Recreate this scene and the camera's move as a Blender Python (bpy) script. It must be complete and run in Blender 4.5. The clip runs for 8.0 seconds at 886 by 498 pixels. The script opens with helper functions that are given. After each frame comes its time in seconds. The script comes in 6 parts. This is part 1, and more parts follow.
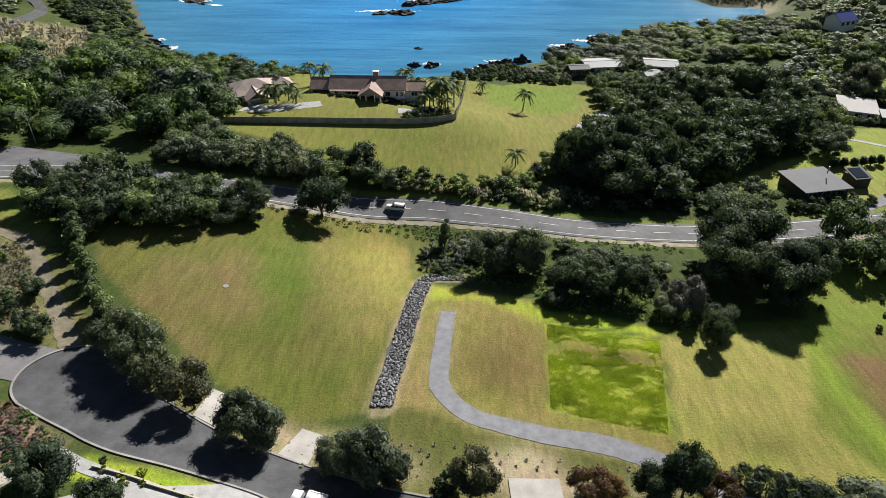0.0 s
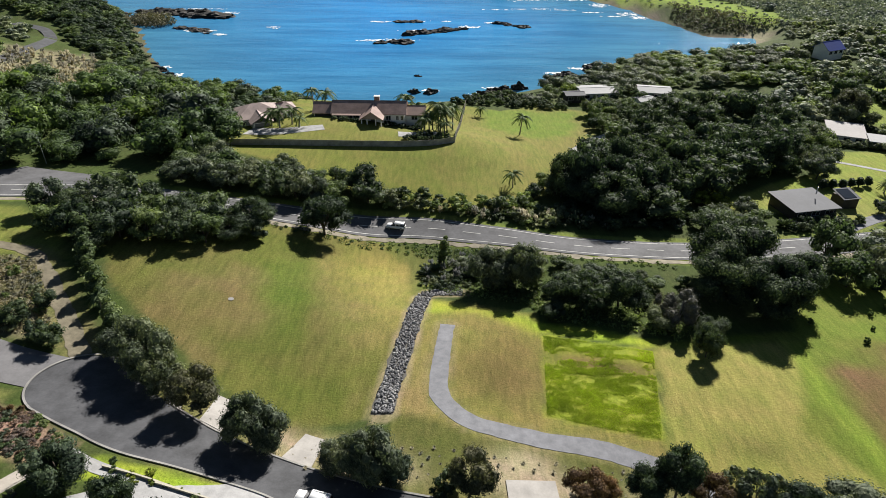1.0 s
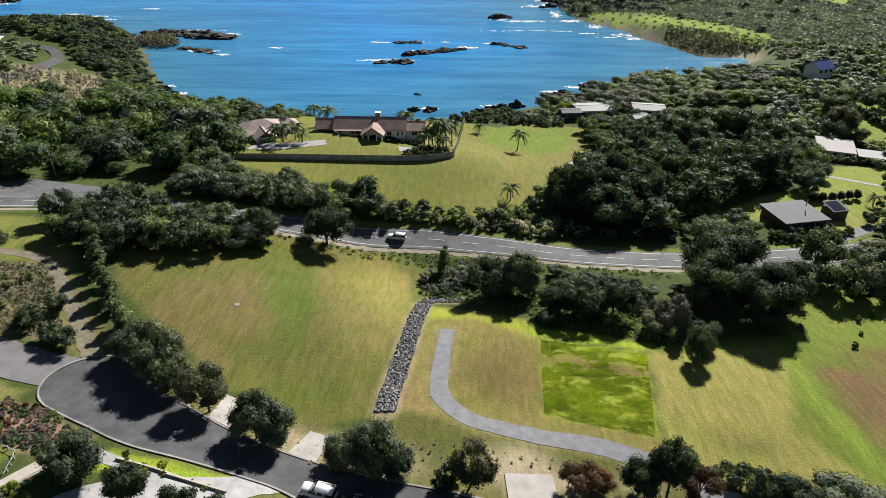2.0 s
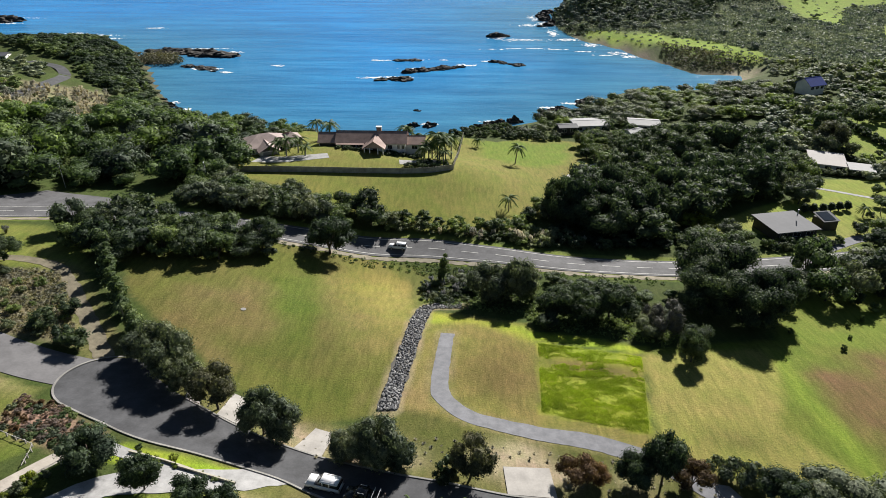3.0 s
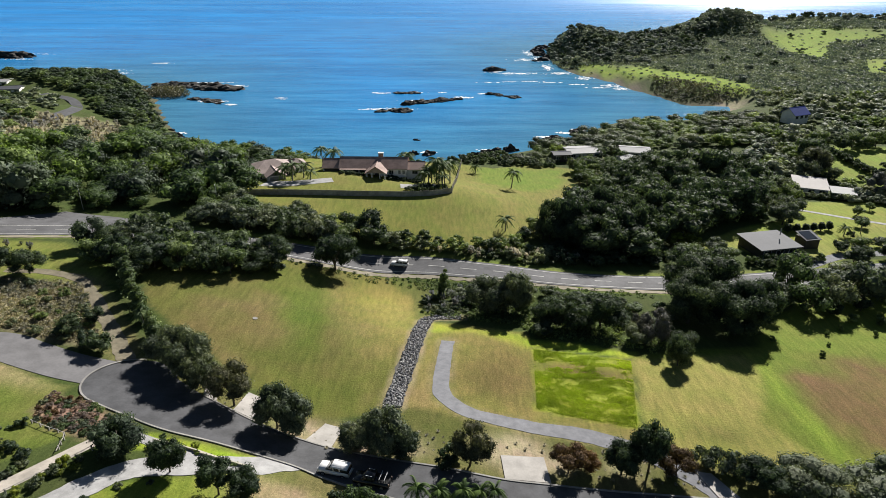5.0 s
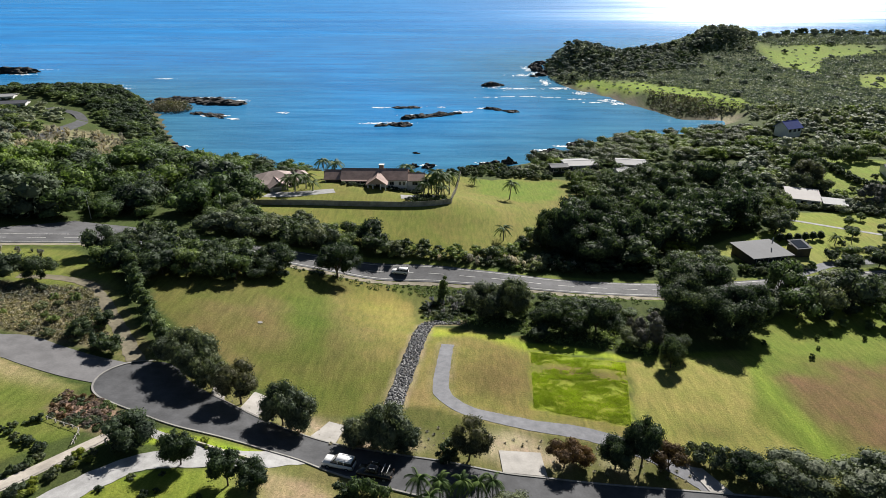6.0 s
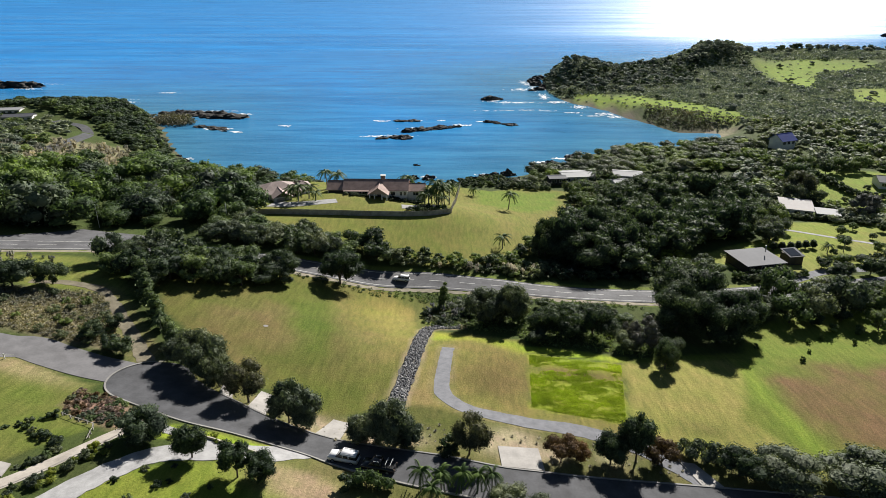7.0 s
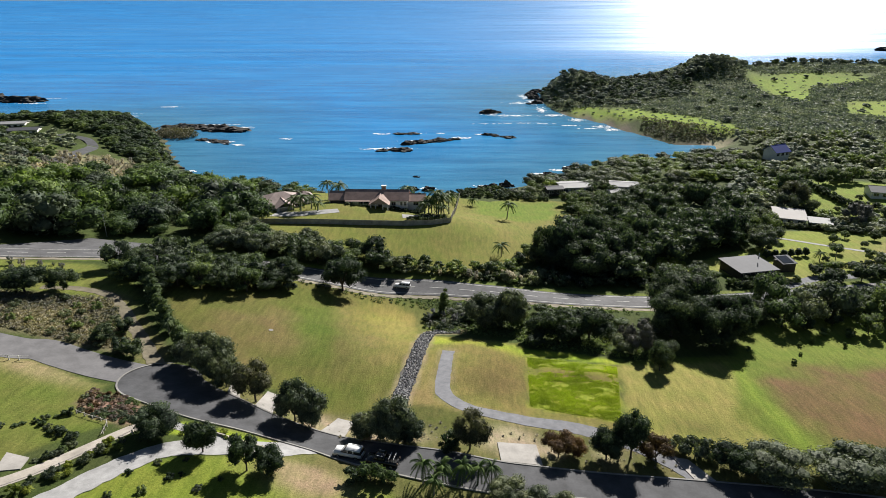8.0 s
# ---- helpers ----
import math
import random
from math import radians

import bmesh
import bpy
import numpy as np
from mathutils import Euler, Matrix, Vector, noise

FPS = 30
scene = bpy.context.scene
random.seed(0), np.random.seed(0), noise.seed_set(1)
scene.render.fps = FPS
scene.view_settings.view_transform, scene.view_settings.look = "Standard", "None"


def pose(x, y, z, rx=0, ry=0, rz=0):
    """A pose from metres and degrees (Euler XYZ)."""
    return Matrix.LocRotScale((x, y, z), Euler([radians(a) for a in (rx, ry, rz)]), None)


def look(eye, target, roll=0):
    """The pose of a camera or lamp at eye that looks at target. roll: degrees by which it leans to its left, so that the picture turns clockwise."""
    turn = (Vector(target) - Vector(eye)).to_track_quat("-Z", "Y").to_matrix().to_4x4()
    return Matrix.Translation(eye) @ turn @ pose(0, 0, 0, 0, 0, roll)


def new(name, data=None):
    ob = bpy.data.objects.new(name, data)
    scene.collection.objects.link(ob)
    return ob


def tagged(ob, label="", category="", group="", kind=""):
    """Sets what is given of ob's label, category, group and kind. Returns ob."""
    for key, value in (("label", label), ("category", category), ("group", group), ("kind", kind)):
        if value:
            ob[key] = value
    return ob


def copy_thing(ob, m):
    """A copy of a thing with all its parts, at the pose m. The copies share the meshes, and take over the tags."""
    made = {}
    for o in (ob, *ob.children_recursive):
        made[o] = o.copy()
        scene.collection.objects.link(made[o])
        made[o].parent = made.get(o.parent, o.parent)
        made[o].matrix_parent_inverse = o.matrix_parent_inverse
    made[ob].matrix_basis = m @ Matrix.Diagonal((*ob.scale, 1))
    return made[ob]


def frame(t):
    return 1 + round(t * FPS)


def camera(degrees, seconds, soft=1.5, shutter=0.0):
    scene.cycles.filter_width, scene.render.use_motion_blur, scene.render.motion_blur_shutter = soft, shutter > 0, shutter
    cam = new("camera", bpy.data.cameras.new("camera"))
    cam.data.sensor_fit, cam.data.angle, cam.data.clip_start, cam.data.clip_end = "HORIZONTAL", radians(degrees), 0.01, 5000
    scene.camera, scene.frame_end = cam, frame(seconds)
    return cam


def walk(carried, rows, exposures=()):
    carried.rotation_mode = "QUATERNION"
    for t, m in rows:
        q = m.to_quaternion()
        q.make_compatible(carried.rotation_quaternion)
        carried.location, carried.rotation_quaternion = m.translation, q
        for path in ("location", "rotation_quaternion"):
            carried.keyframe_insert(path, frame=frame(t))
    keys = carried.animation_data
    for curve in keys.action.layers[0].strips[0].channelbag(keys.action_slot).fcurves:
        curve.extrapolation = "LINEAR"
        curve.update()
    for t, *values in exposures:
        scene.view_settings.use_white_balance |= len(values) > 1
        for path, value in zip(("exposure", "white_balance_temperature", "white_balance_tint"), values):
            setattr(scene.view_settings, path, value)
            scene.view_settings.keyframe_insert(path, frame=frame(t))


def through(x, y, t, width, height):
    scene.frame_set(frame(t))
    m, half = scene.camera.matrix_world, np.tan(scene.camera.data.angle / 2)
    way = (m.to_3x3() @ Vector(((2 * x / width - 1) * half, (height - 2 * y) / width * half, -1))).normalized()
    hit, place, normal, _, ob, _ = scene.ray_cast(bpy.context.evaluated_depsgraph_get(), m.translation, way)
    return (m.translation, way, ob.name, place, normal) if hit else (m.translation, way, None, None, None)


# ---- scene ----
cam = camera(69.7, 8.0, 0.75)
PATH = [
    (0, (0.605, 3.628, 89.691), (0.549, 5.482, 88.435), 0.1),
    (0.5, (0.637, 1.487, 89.649), (0.582, 3.369, 88.435), 0.2),
    (1, (0.620, -0.646, 89.571), (0.567, 1.261, 88.398), 0.2),
    (1.5, (0.572, -2.886, 89.501), (0.521, -0.960, 88.360), 0.2),
    (3, (0.394, -9.481, 89.406), (0.347, -7.507, 88.348), 0.2),
    (3.5, (0.358, -11.659, 89.416), (0.311, -9.672, 88.384), 0.1),
    (4, (0.307, -13.890, 89.396), (0.261, -11.890, 88.390), 0.1),
    (4.5, (0.221, -16.140, 89.395), (0.177, -14.127, 88.415), 0.1),
    (6, (0.130, -22.805, 89.398), (0.091, -20.758, 88.492), 0.1),
    (6.5, (0.064, -25.035, 89.396), (0.025, -22.978, 88.512), 0.1),
    (7, (0.007, -27.226, 89.397), (-0.031, -25.159, 88.536), 0.1),
    (7.5, (-0.101, -29.418, 89.363), (-0.137, -27.341, 88.524), 0.1),
    (8, (-0.188, -31.618, 89.360), (-0.223, -29.532, 88.543), 0.0),
]
walk(cam, [(t, look(eye, target, roll)) for t, eye, target, roll in PATH], [(0, 0.95), (8, 0.86)])

# ---- world, sun and sky ----
SUN_TURN, SUN_HIGH = 24, 32
world = bpy.data.worlds.new("sky")
scene.world = world
world.use_nodes = True
wn = world.node_tree.nodes
sky = wn.new("ShaderNodeTexSky")
sky.sky_type, sky.sun_disc = "NISHITA", False
sky.sun_elevation, sky.sun_rotation, sky.altitude = radians(SUN_HIGH), radians(SUN_TURN), 60
sky.air_density, sky.dust_density, sky.ozone_density = 1.0, 0.2, 1.2
wn["Background"].inputs[1].default_value = 0.027
world.node_tree.links.new(sky.outputs[0], wn["Background"].inputs[0])
sun = new("sun", bpy.data.lights.new("sun", "SUN"))
sun.data.energy, sun.data.angle, sun.data.color = 5.0, radians(0.55), (1.0, 0.96, 0.90)
sun.matrix_world = look((100 * math.sin(radians(SUN_TURN)), 100 * math.cos(radians(SUN_TURN)), 100 * math.tan(radians(SUN_HIGH))), (0, 0, 0))

# ---- the lie of the land ----
COAST = [(-1680, 291), (-784, 358), (-470, 375), (-370, 425), (-302, 452), (-262, 464), (-238, 454), (-221, 430), (-197, 390), (-164, 333), (-137, 293), (-121, 280), (-99, 260), (-67, 249), (-28, 253), (0, 267), (16, 276), (34, 287), (48, 300), (65, 318), (102, 356), (121, 343), (168, 374), (172, 388), (143, 390), (132, 423), (122, 437), (114, 470), (90, 504), (82, 544), (83, 597), (90, 644), (146, 685), (224, 728), (370, 784), (784, 851), (1680, 717), (1680, -1008), (-1680, -1008)]
# knolls, terraces and hollows: x, y, height, reach
MOUNDS = [(-11, 115, -5.0, 22), (-20, 67, -1.9, 16), (-4, 52, 2.5, 18), (-18, 55, -1.8, 13), (-38, 45, 1.6, 18), (-58, 65, -1.0, 20), (-68, 104, 1.6, 20), (-54, 155, 2.2, 25), (-22, 132, -1.9, 18), (-36, 188, 5.4, 25), (0, 179, 4.0, 20), (36, 76, 1.6, 22), (69, 74, 1.5, 27), (40, 232, -1.2, 25), (85, 147, 0.7, 27), (-112, 153, -2.7, 29), (-151, 249, -5.7, 40), (-193, 289, 3.9, 40), (138, 221, -2.2, 34), (-82, 134, 0.9, 20), (118, 610, 16.8, 38), (269, 663, 22.4, 45), (370, 706, 11.2, 78), (493, 694, 11.2, 101), (470, 538, 4.5, 101), (-252, 370, 6.7, 47), (-262, 428, -13.0, 45)]


def coast_distance(x, y):
    """Metres inland of the shore; minus at sea."""
    best = np.full(np.shape(x), 1e9); inside = np.zeros(np.shape(x), bool)
    for (ax, ay), (bx, by) in zip(COAST, COAST[1:] + COAST[:1]):
        ux, uy = bx - ax, by - ay
        s = np.clip(((x - ax) * ux + (y - ay) * uy) / (ux * ux + uy * uy), 0, 1)
        best = np.minimum(best, np.hypot(x - ax - s * ux, y - ay - s * uy))
        if ay != by:
            inside ^= ((ay > y) != (by > y)) & (x < ax + (y - ay) * ux / uy)
    return np.where(inside, best, -best)

def height(x, y):
    """The ground's height above the sea."""
    x, y = np.asarray(x, float), np.asarray(y, float)
    u, v = np.clip(x, -196, 180) / 112, np.clip(y, 20, 294) / 112
    z = (29.05 - 11.1 * u - 18.05 * v + 4.1 * u * u - 0.19 * u * v + 7.93 * v * v
         - 0.55 * u ** 3 - 0.27 * u * u * v + 1.66 * u * v * v - 1.87 * v ** 3)
    for mx, my, h, r in MOUNDS:
        z = z + h * np.exp(-((x - mx) ** 2 + (y - my) ** 2) / r ** 2)
    d = coast_distance(x, y)
    s = np.clip((d + 2) / 24, 0, 1)
    return np.where(d > -2, np.maximum(z, 2.4) * s * s * (3 - 2 * s) - .4 * (1 - s), np.maximum(-4, -.4 + (d + 2) * .12))


def ground_z(x, y):
    return float(height(x, y))


def edge_distance(poly, x, y):
    """Metres inside a closed outline; minus outside."""
    best = np.full(np.shape(x), 1e9)
    inside = np.zeros(np.shape(x), bool)
    for (ax, ay), (bx, by) in zip(poly, poly[1:] + poly[:1]):
        ux, uy = bx - ax, by - ay
        s = np.clip(((x - ax) * ux + (y - ay) * uy) / (ux * ux + uy * uy + 1e-9), 0, 1)
        best = np.minimum(best, np.hypot(x - ax - s * ux, y - ay - s * uy))
        if ay != by:
            inside ^= ((ay > y) != (by > y)) & (x < ax + (y - ay) * ux / uy)
    return np.where(inside, best, -best)


# ---- materials ----
def material(name, rough=0.8, metal=0.0, spec=0.3):
    m = bpy.data.materials.new(name)
    m.use_nodes = True
    b = m.node_tree.nodes["Principled BSDF"]
    b.inputs["Roughness"].default_value, b.inputs["Metallic"].default_value = rough, metal
    b.inputs["Specular IOR Level"].default_value = spec
    return m, m.node_tree.nodes, m.node_tree.links, b


def noise_tex(n, l, scale, detail=5.0, rough=0.6, stretch=(1, 1, 1), turn=0.0, source="Object"):
    co = n.new("ShaderNodeTexCoord")
    mp = n.new("ShaderNodeMapping")
    mp.inputs["Scale"].default_value = stretch
    mp.inputs["Rotation"].default_value = (0, 0, radians(turn))
    t = n.new("ShaderNodeTexNoise")
    t.inputs["Scale"].default_value, t.inputs["Detail"].default_value, t.inputs["Roughness"].default_value = scale, detail, rough
    l.new(co.outputs[source], mp.inputs[0])
    l.new(mp.outputs[0], t.inputs["Vector"])
    return t.outputs["Fac"]


def ramp(n, l, fac, stops):
    r = n.new("ShaderNodeValToRGB")
    while len(r.color_ramp.elements) < len(stops):
        r.color_ramp.elements.new(0.5)
    for e, (p, c) in zip(r.color_ramp.elements, stops):
        e.position, e.color = p, (*c, 1)
    l.new(fac, r.inputs[0])
    return r.outputs[0]


def mix(n, l, fac, a, b, how="MIX"):
    m = n.new("ShaderNodeMix")
    m.data_type, m.blend_type = "RGBA", how
    for s, v in ((0, fac), (6, a), (7, b)):
        if hasattr(v, "is_linked"):
            l.new(v, m.inputs[s])
        else:
            m.inputs[s].default_value = v if s == 0 else (*v, 1)
    return m.outputs[2]


def bump(n, l, b, fac, strength, distance):
    k = n.new("ShaderNodeBump")
    k.inputs["Strength"].default_value, k.inputs["Distance"].default_value = strength, distance
    l.new(fac, k.inputs["Height"])
    l.new(k.outputs[0], b.inputs["Normal"])
    return k


def plain(name, c, rough=0.7, metal=0.0, grain=4.0, depth=0.25, spec=0.3, relief=0.0):
    """A surface with blotches and grain round one colour."""
    m, n, l, b = material(name, rough, metal, spec)
    lo, hi = [v * (1 - depth) for v in c], [min(1, v * (1 + depth)) for v in c]
    big = ramp(n, l, noise_tex(n, l, grain * 0.13, 4), [(0.3, lo), (0.7, hi)])
    fine = ramp(n, l, noise_tex(n, l, grain, 6, 0.7), [(0.25, [1 - depth] * 3), (0.75, [1] * 3)])
    l.new(mix(n, l, 1.0, big, fine, "MULTIPLY"), b.inputs["Base Color"])
    if relief:
        bump(n, l, b, noise_tex(n, l, grain * 2, 6), 0.6, relief)
    return m


def leaves(name, c, light, through=0.3, glow=(1.15, 1.25, 0.7)):
    """Foliage: each leaf and each plant a little different, some light let through."""
    m, n, l, b = material(name, 0.66, 0, 0.16)
    geo, info = n.new("ShaderNodeNewGeometry"), n.new("ShaderNodeObjectInfo")
    a = ramp(n, l, geo.outputs["Random Per Island"], [(0.0, [v * 0.62 for v in c]), (0.5, c), (1.0, [(u * 0.45 + v * 0.55) for u, v in zip(c, light)])])
    own = ramp(n, l, info.outputs["Random"], [(0.0, (0.68, 0.76, 0.76)), (0.5, (1, 1, 1)), (0.8, (1.2, 1.18, 1.0)), (1.0, (1.5, 1.4, 1.25))])
    col = mix(n, l, 1.0, a, own, "MULTIPLY")
    col = mix(n, l, 1.0, col, ramp(n, l, noise_tex(n, l, 0.13, 3, 0.5), [(0.36, (0.62, 0.68, 0.72)), (0.5, (1, 1, 1)), (0.66, (1.45, 1.42, 1.25))]), "MULTIPLY")
    col = mix(n, l, 1.0, col, ramp(n, l, noise_tex(n, l, 0.035, 4, 0.6), [(0.36, (0.6, 0.66, 0.7)), (0.52, (1, 1, 1)), (0.68, (1.35, 1.3, 1.12))]), "MULTIPLY")
    l.new(col, b.inputs["Base Color"])
    tr = n.new("ShaderNodeBsdfTranslucent")
    l.new(mix(n, l, 1.0, col, glow, "MULTIPLY"), tr.inputs[0])
    ms = n.new("ShaderNodeMixShader")
    ms.inputs[0].default_value = through
    l.new(b.outputs[0], ms.inputs[1])
    l.new(tr.outputs[0], ms.inputs[2])
    l.new(ms.outputs[0], n["Material Output"].inputs[0])
    return m


def make_ground_material():
    m, n, l, b = material("turf_and_soil", 0.95, 0, 0.1)
    at = n.new("ShaderNodeAttribute")
    at.attribute_name = "cover"
    mow = noise_tex(n, l, 1.1, 4, 0.65, (1, 0.16, 1), 22)
    fine = noise_tex(n, l, 2.6, 6, 0.75)
    blot = noise_tex(n, l, 0.14, 5, 0.6)
    grit = noise_tex(n, l, 5.5, 4, 0.8)
    col = mix(n, l, 1.0, at.outputs["Color"], ramp(n, l, fine, [(0.25, (0.62, 0.65, 0.58)), (0.72, (1.24, 1.21, 1.2))]), "MULTIPLY")
    col = mix(n, l, 1.0, col, ramp(n, l, mow, [(0.3, (0.73, 0.775, 0.69)), (0.7, (1.2, 1.16, 1.14))]), "MULTIPLY")
    col = mix(n, l, 1.0, col, ramp(n, l, blot, [(0.35, (0.92, 1.02, 0.85)), (0.65, (1.08, 0.99, 1.1))]), "MULTIPLY")
    col = mix(n, l, 1.0, col, ramp(n, l, grit, [(0.3, (0.80, 0.82, 0.78)), (0.7, (1.2, 1.18, 1.16))]), "MULTIPLY")
    l.new(col, b.inputs["Base Color"])
    bump(n, l, b, fine, 1.0, 0.16)
    return m


def make_sea_material():
    m, n, l, b = material("sea_water", 0.1, 0, 0.10)
    shoal, open_sea = n.new("ShaderNodeAttribute"), n.new("ShaderNodeAttribute")
    shoal.attribute_name, open_sea.attribute_name = "shoal", "open_sea"
    # blue raised so that the base colour carries the sky's reflection
    deep = ramp(n, l, noise_tex(n, l, 0.011, 6, 0.65, (0.22, 1.5, 1)), [(0.32, (0.008, 0.165, 0.460)), (0.68, (0.022, 0.250, 0.610))])
    tint = mix(n, l, shoal.outputs["Fac"], deep, (0.046, 0.172, 0.290))
    # light and dark of the ripples, put into the colour as streaks
    streak = ramp(n, l, noise_tex(n, l, 0.075, 7, 0.75, (0.16, 1.0, 1), 5), [(0.32, (0.66, 0.72, 0.78)), (0.5, (1, 1, 1)), (0.70, (1.5, 1.36, 1.24))])
    l.new(mix(n, l, 1.0, tint, streak, "MULTIPLY"), b.inputs["Base Color"])
    slick = noise_tex(n, l, 0.010, 5, 0.6, (0.14, 1.6, 1))
    far = ramp(n, l, slick, [(0.38, (0.27,) * 3), (0.62, (0.40,) * 3)])
    l.new(mix(n, l, open_sea.outputs["Fac"], (0.10, 0.10, 0.10), far), b.inputs["Roughness"])
    l.new(mix(n, l, open_sea.outputs["Fac"], (0.02, 0.02, 0.02), (0.11, 0.11, 0.11)), b.inputs["Specular IOR Level"])
    swell = noise_tex(n, l, 0.10, 5, 0.6, (0.22, 1.0, 1), 8)
    chop = noise_tex(n, l, 0.55, 6, 0.7, (0.6, 1.0, 1), -12)
    k1 = n.new("ShaderNodeBump")
    k1.inputs["Strength"].default_value, k1.inputs["Distance"].default_value = 0.5, 1.3
    l.new(swell, k1.inputs["Height"])
    k2 = n.new("ShaderNodeBump")
    k2.inputs["Strength"].default_value, k2.inputs["Distance"].default_value = 0.55, 0.3
    l.new(chop, k2.inputs["Height"])
    l.new(k1.outputs[0], k2.inputs["Normal"])
    l.new(k2.outputs[0], b.inputs["Normal"])
    return m


GROUND, SEA = make_ground_material(), make_sea_material()
ASPHALT = plain("asphalt", (0.072, 0.073, 0.078), 0.85, grain=3.0, depth=0.3, relief=0.01)
OLD_ASPHALT = plain("worn_asphalt", (0.112, 0.111, 0.116), 0.85, grain=2.0, depth=0.3, relief=0.01)
GRAVEL = plain("grey_gravel", (0.185, 0.187, 0.200), 0.95, grain=6.0, depth=0.2, relief=0.04)
PALE_GRAVEL = plain("pale_shell_gravel", (0.345, 0.34, 0.335), 0.95, grain=5.0, depth=0.22, relief=0.03)
CONCRETE = plain("concrete", (0.34, 0.32, 0.295), 0.85, grain=3.0, depth=0.18)
LINE_PAINT = plain("worn_white_paint", (0.62, 0.62, 0.58), 0.7, grain=6.0, depth=0.35)
STONE = plain("riprap_stone", (0.205, 0.205, 0.215), 0.85, grain=3.0, depth=0.45, relief=0.05)
SEA_ROCK = plain("wet_dark_rock", (0.046, 0.041, 0.036), 0.85, grain=0.8, depth=0.5, relief=0.25)
FOAM = plain("sea_foam", (0.80, 0.83, 0.85), 0.8, grain=1.0, depth=0.12)
SAND = plain("beach_sand", (0.33, 0.28, 0.22), 0.95, grain=1.0, depth=0.2)
TIMBER = plain("weathered_timber", (0.40, 0.375, 0.345), 0.85, grain=4.0, depth=0.35)
BARK = plain("bark", (0.10, 0.082, 0.065), 0.95, grain=5.0, depth=0.4, relief=0.03)
PALE_BARK = plain("pale_bark", (0.30, 0.28, 0.25), 0.9, grain=5.0, depth=0.3)
ROOF_TILE = plain("brown_clay_roof", (0.35, 0.245, 0.21), 0.8, grain=2.5, depth=0.3)
ROOF_GREY = plain("pinkish_grey_tile_roof", (0.36, 0.285, 0.26), 0.8, grain=2.5, depth=0.22)
ROOF_STEEL = plain("dark_steel_roof", (0.082, 0.085, 0.097), 0.74, 0.0, grain=2.0, depth=0.15, spec=0.2)
ROOF_PALE = plain("pale_steel_roof", (0.27, 0.27, 0.275), 0.75, grain=1.0, depth=0.12)
ROOF_BLUE = plain("blue_roof", (0.02, 0.05, 0.28), 0.5, grain=1.0, depth=0.15)
WHITE_WALL = plain("white_render", (0.72, 0.70, 0.66), 0.85, grain=1.5, depth=0.1)
DARK_WALL = plain("dark_weatherboard", (0.06, 0.055, 0.05), 0.8, grain=3.0, depth=0.25)
DARK_GLASS = plain("dark_window_glass", (0.02, 0.024, 0.03), 0.08, grain=1.0, depth=0.2, spec=0.6)
CAR_WHITE = plain("white_car_paint", (0.78, 0.78, 0.78), 0.25, grain=1.0, depth=0.03, spec=0.6)
CAR_BLACK = plain("black_car_paint", (0.012, 0.012, 0.014), 0.25, grain=1.0, depth=0.1, spec=0.6)
RUBBER = plain("tyre_rubber", (0.02, 0.02, 0.02), 0.9, grain=4.0, depth=0.2)
METAL = plain("galvanised_metal", (0.45, 0.46, 0.47), 0.45, 0.6, grain=4.0, depth=0.15)
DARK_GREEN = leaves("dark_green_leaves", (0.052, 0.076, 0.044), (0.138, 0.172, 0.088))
MID_GREEN = leaves("mid_green_leaves", (0.115, 0.156, 0.066), (0.262, 0.312, 0.132))
OLIVE = leaves("grey_olive_leaves", (0.116, 0.136, 0.086), (0.245, 0.270, 0.178), 0.25)
REDDISH = leaves("reddish_leaves", (0.136, 0.080, 0.045), (0.272, 0.160, 0.080))
CRIMSON = leaves("crimson_shrub_leaves", (0.30, 0.205, 0.175), (0.50, 0.36, 0.31))
GREY_TWIG = leaves("grey_bare_twigs", (0.150, 0.140, 0.125), (0.260, 0.250, 0.220), 0.1)
PALM_GREEN = leaves("palm_fronds", (0.088, 0.136, 0.040), (0.208, 0.256, 0.080))
LUSH = leaves("rank_grass_blades", (0.38, 0.43, 0.045), (0.56, 0.58, 0.09), 0.45)
DRY_GRASS = leaves("dry_grass_blades", (0.290, 0.262, 0.195), (0.450, 0.420, 0.335), 0.3, (1.0, 0.98, 0.85))
PLUME = leaves("pampas_plumes", (0.33, 0.32, 0.305), (0.42, 0.41, 0.395), 0.4, (1.0, 1.0, 0.98))
FRESH = leaves("fresh_green_leaves", (0.165, 0.215, 0.066), (0.35, 0.405, 0.140), 0.35)
# paler and bluer than the dark leaves: distance haze put into the colour
SCRUB = leaves("hill_scrub_leaves", (0.155, 0.185, 0.150), (0.31, 0.345, 0.270), 0.25, (1.05, 1.08, 0.85))
BRONZE = leaves("bronze_olive_leaves", (0.115, 0.112, 0.066), (0.25, 0.235, 0.14))
HEATH = leaves("brown_heath_leaves", (0.185, 0.165, 0.112), (0.34, 0.31, 0.22), 0.25)
MANGROVE = leaves("mangrove_leaves", (0.095, 0.092, 0.066), (0.18, 0.172, 0.125), 0.2)
YELLOW_GREEN = leaves("yellow_green_leaves", (0.192, 0.228, 0.036), (0.360, 0.372, 0.072), 0.35)


# ---- building blocks ----
def mesh_of(name, verts, faces, mat, smooth=False):
    me = bpy.data.meshes.new(name)
    me.from_pydata([tuple(v) for v in verts], [], [tuple(f) for f in faces])
    me.materials.append(mat)
    if smooth:
        me.shade_smooth()
    return me


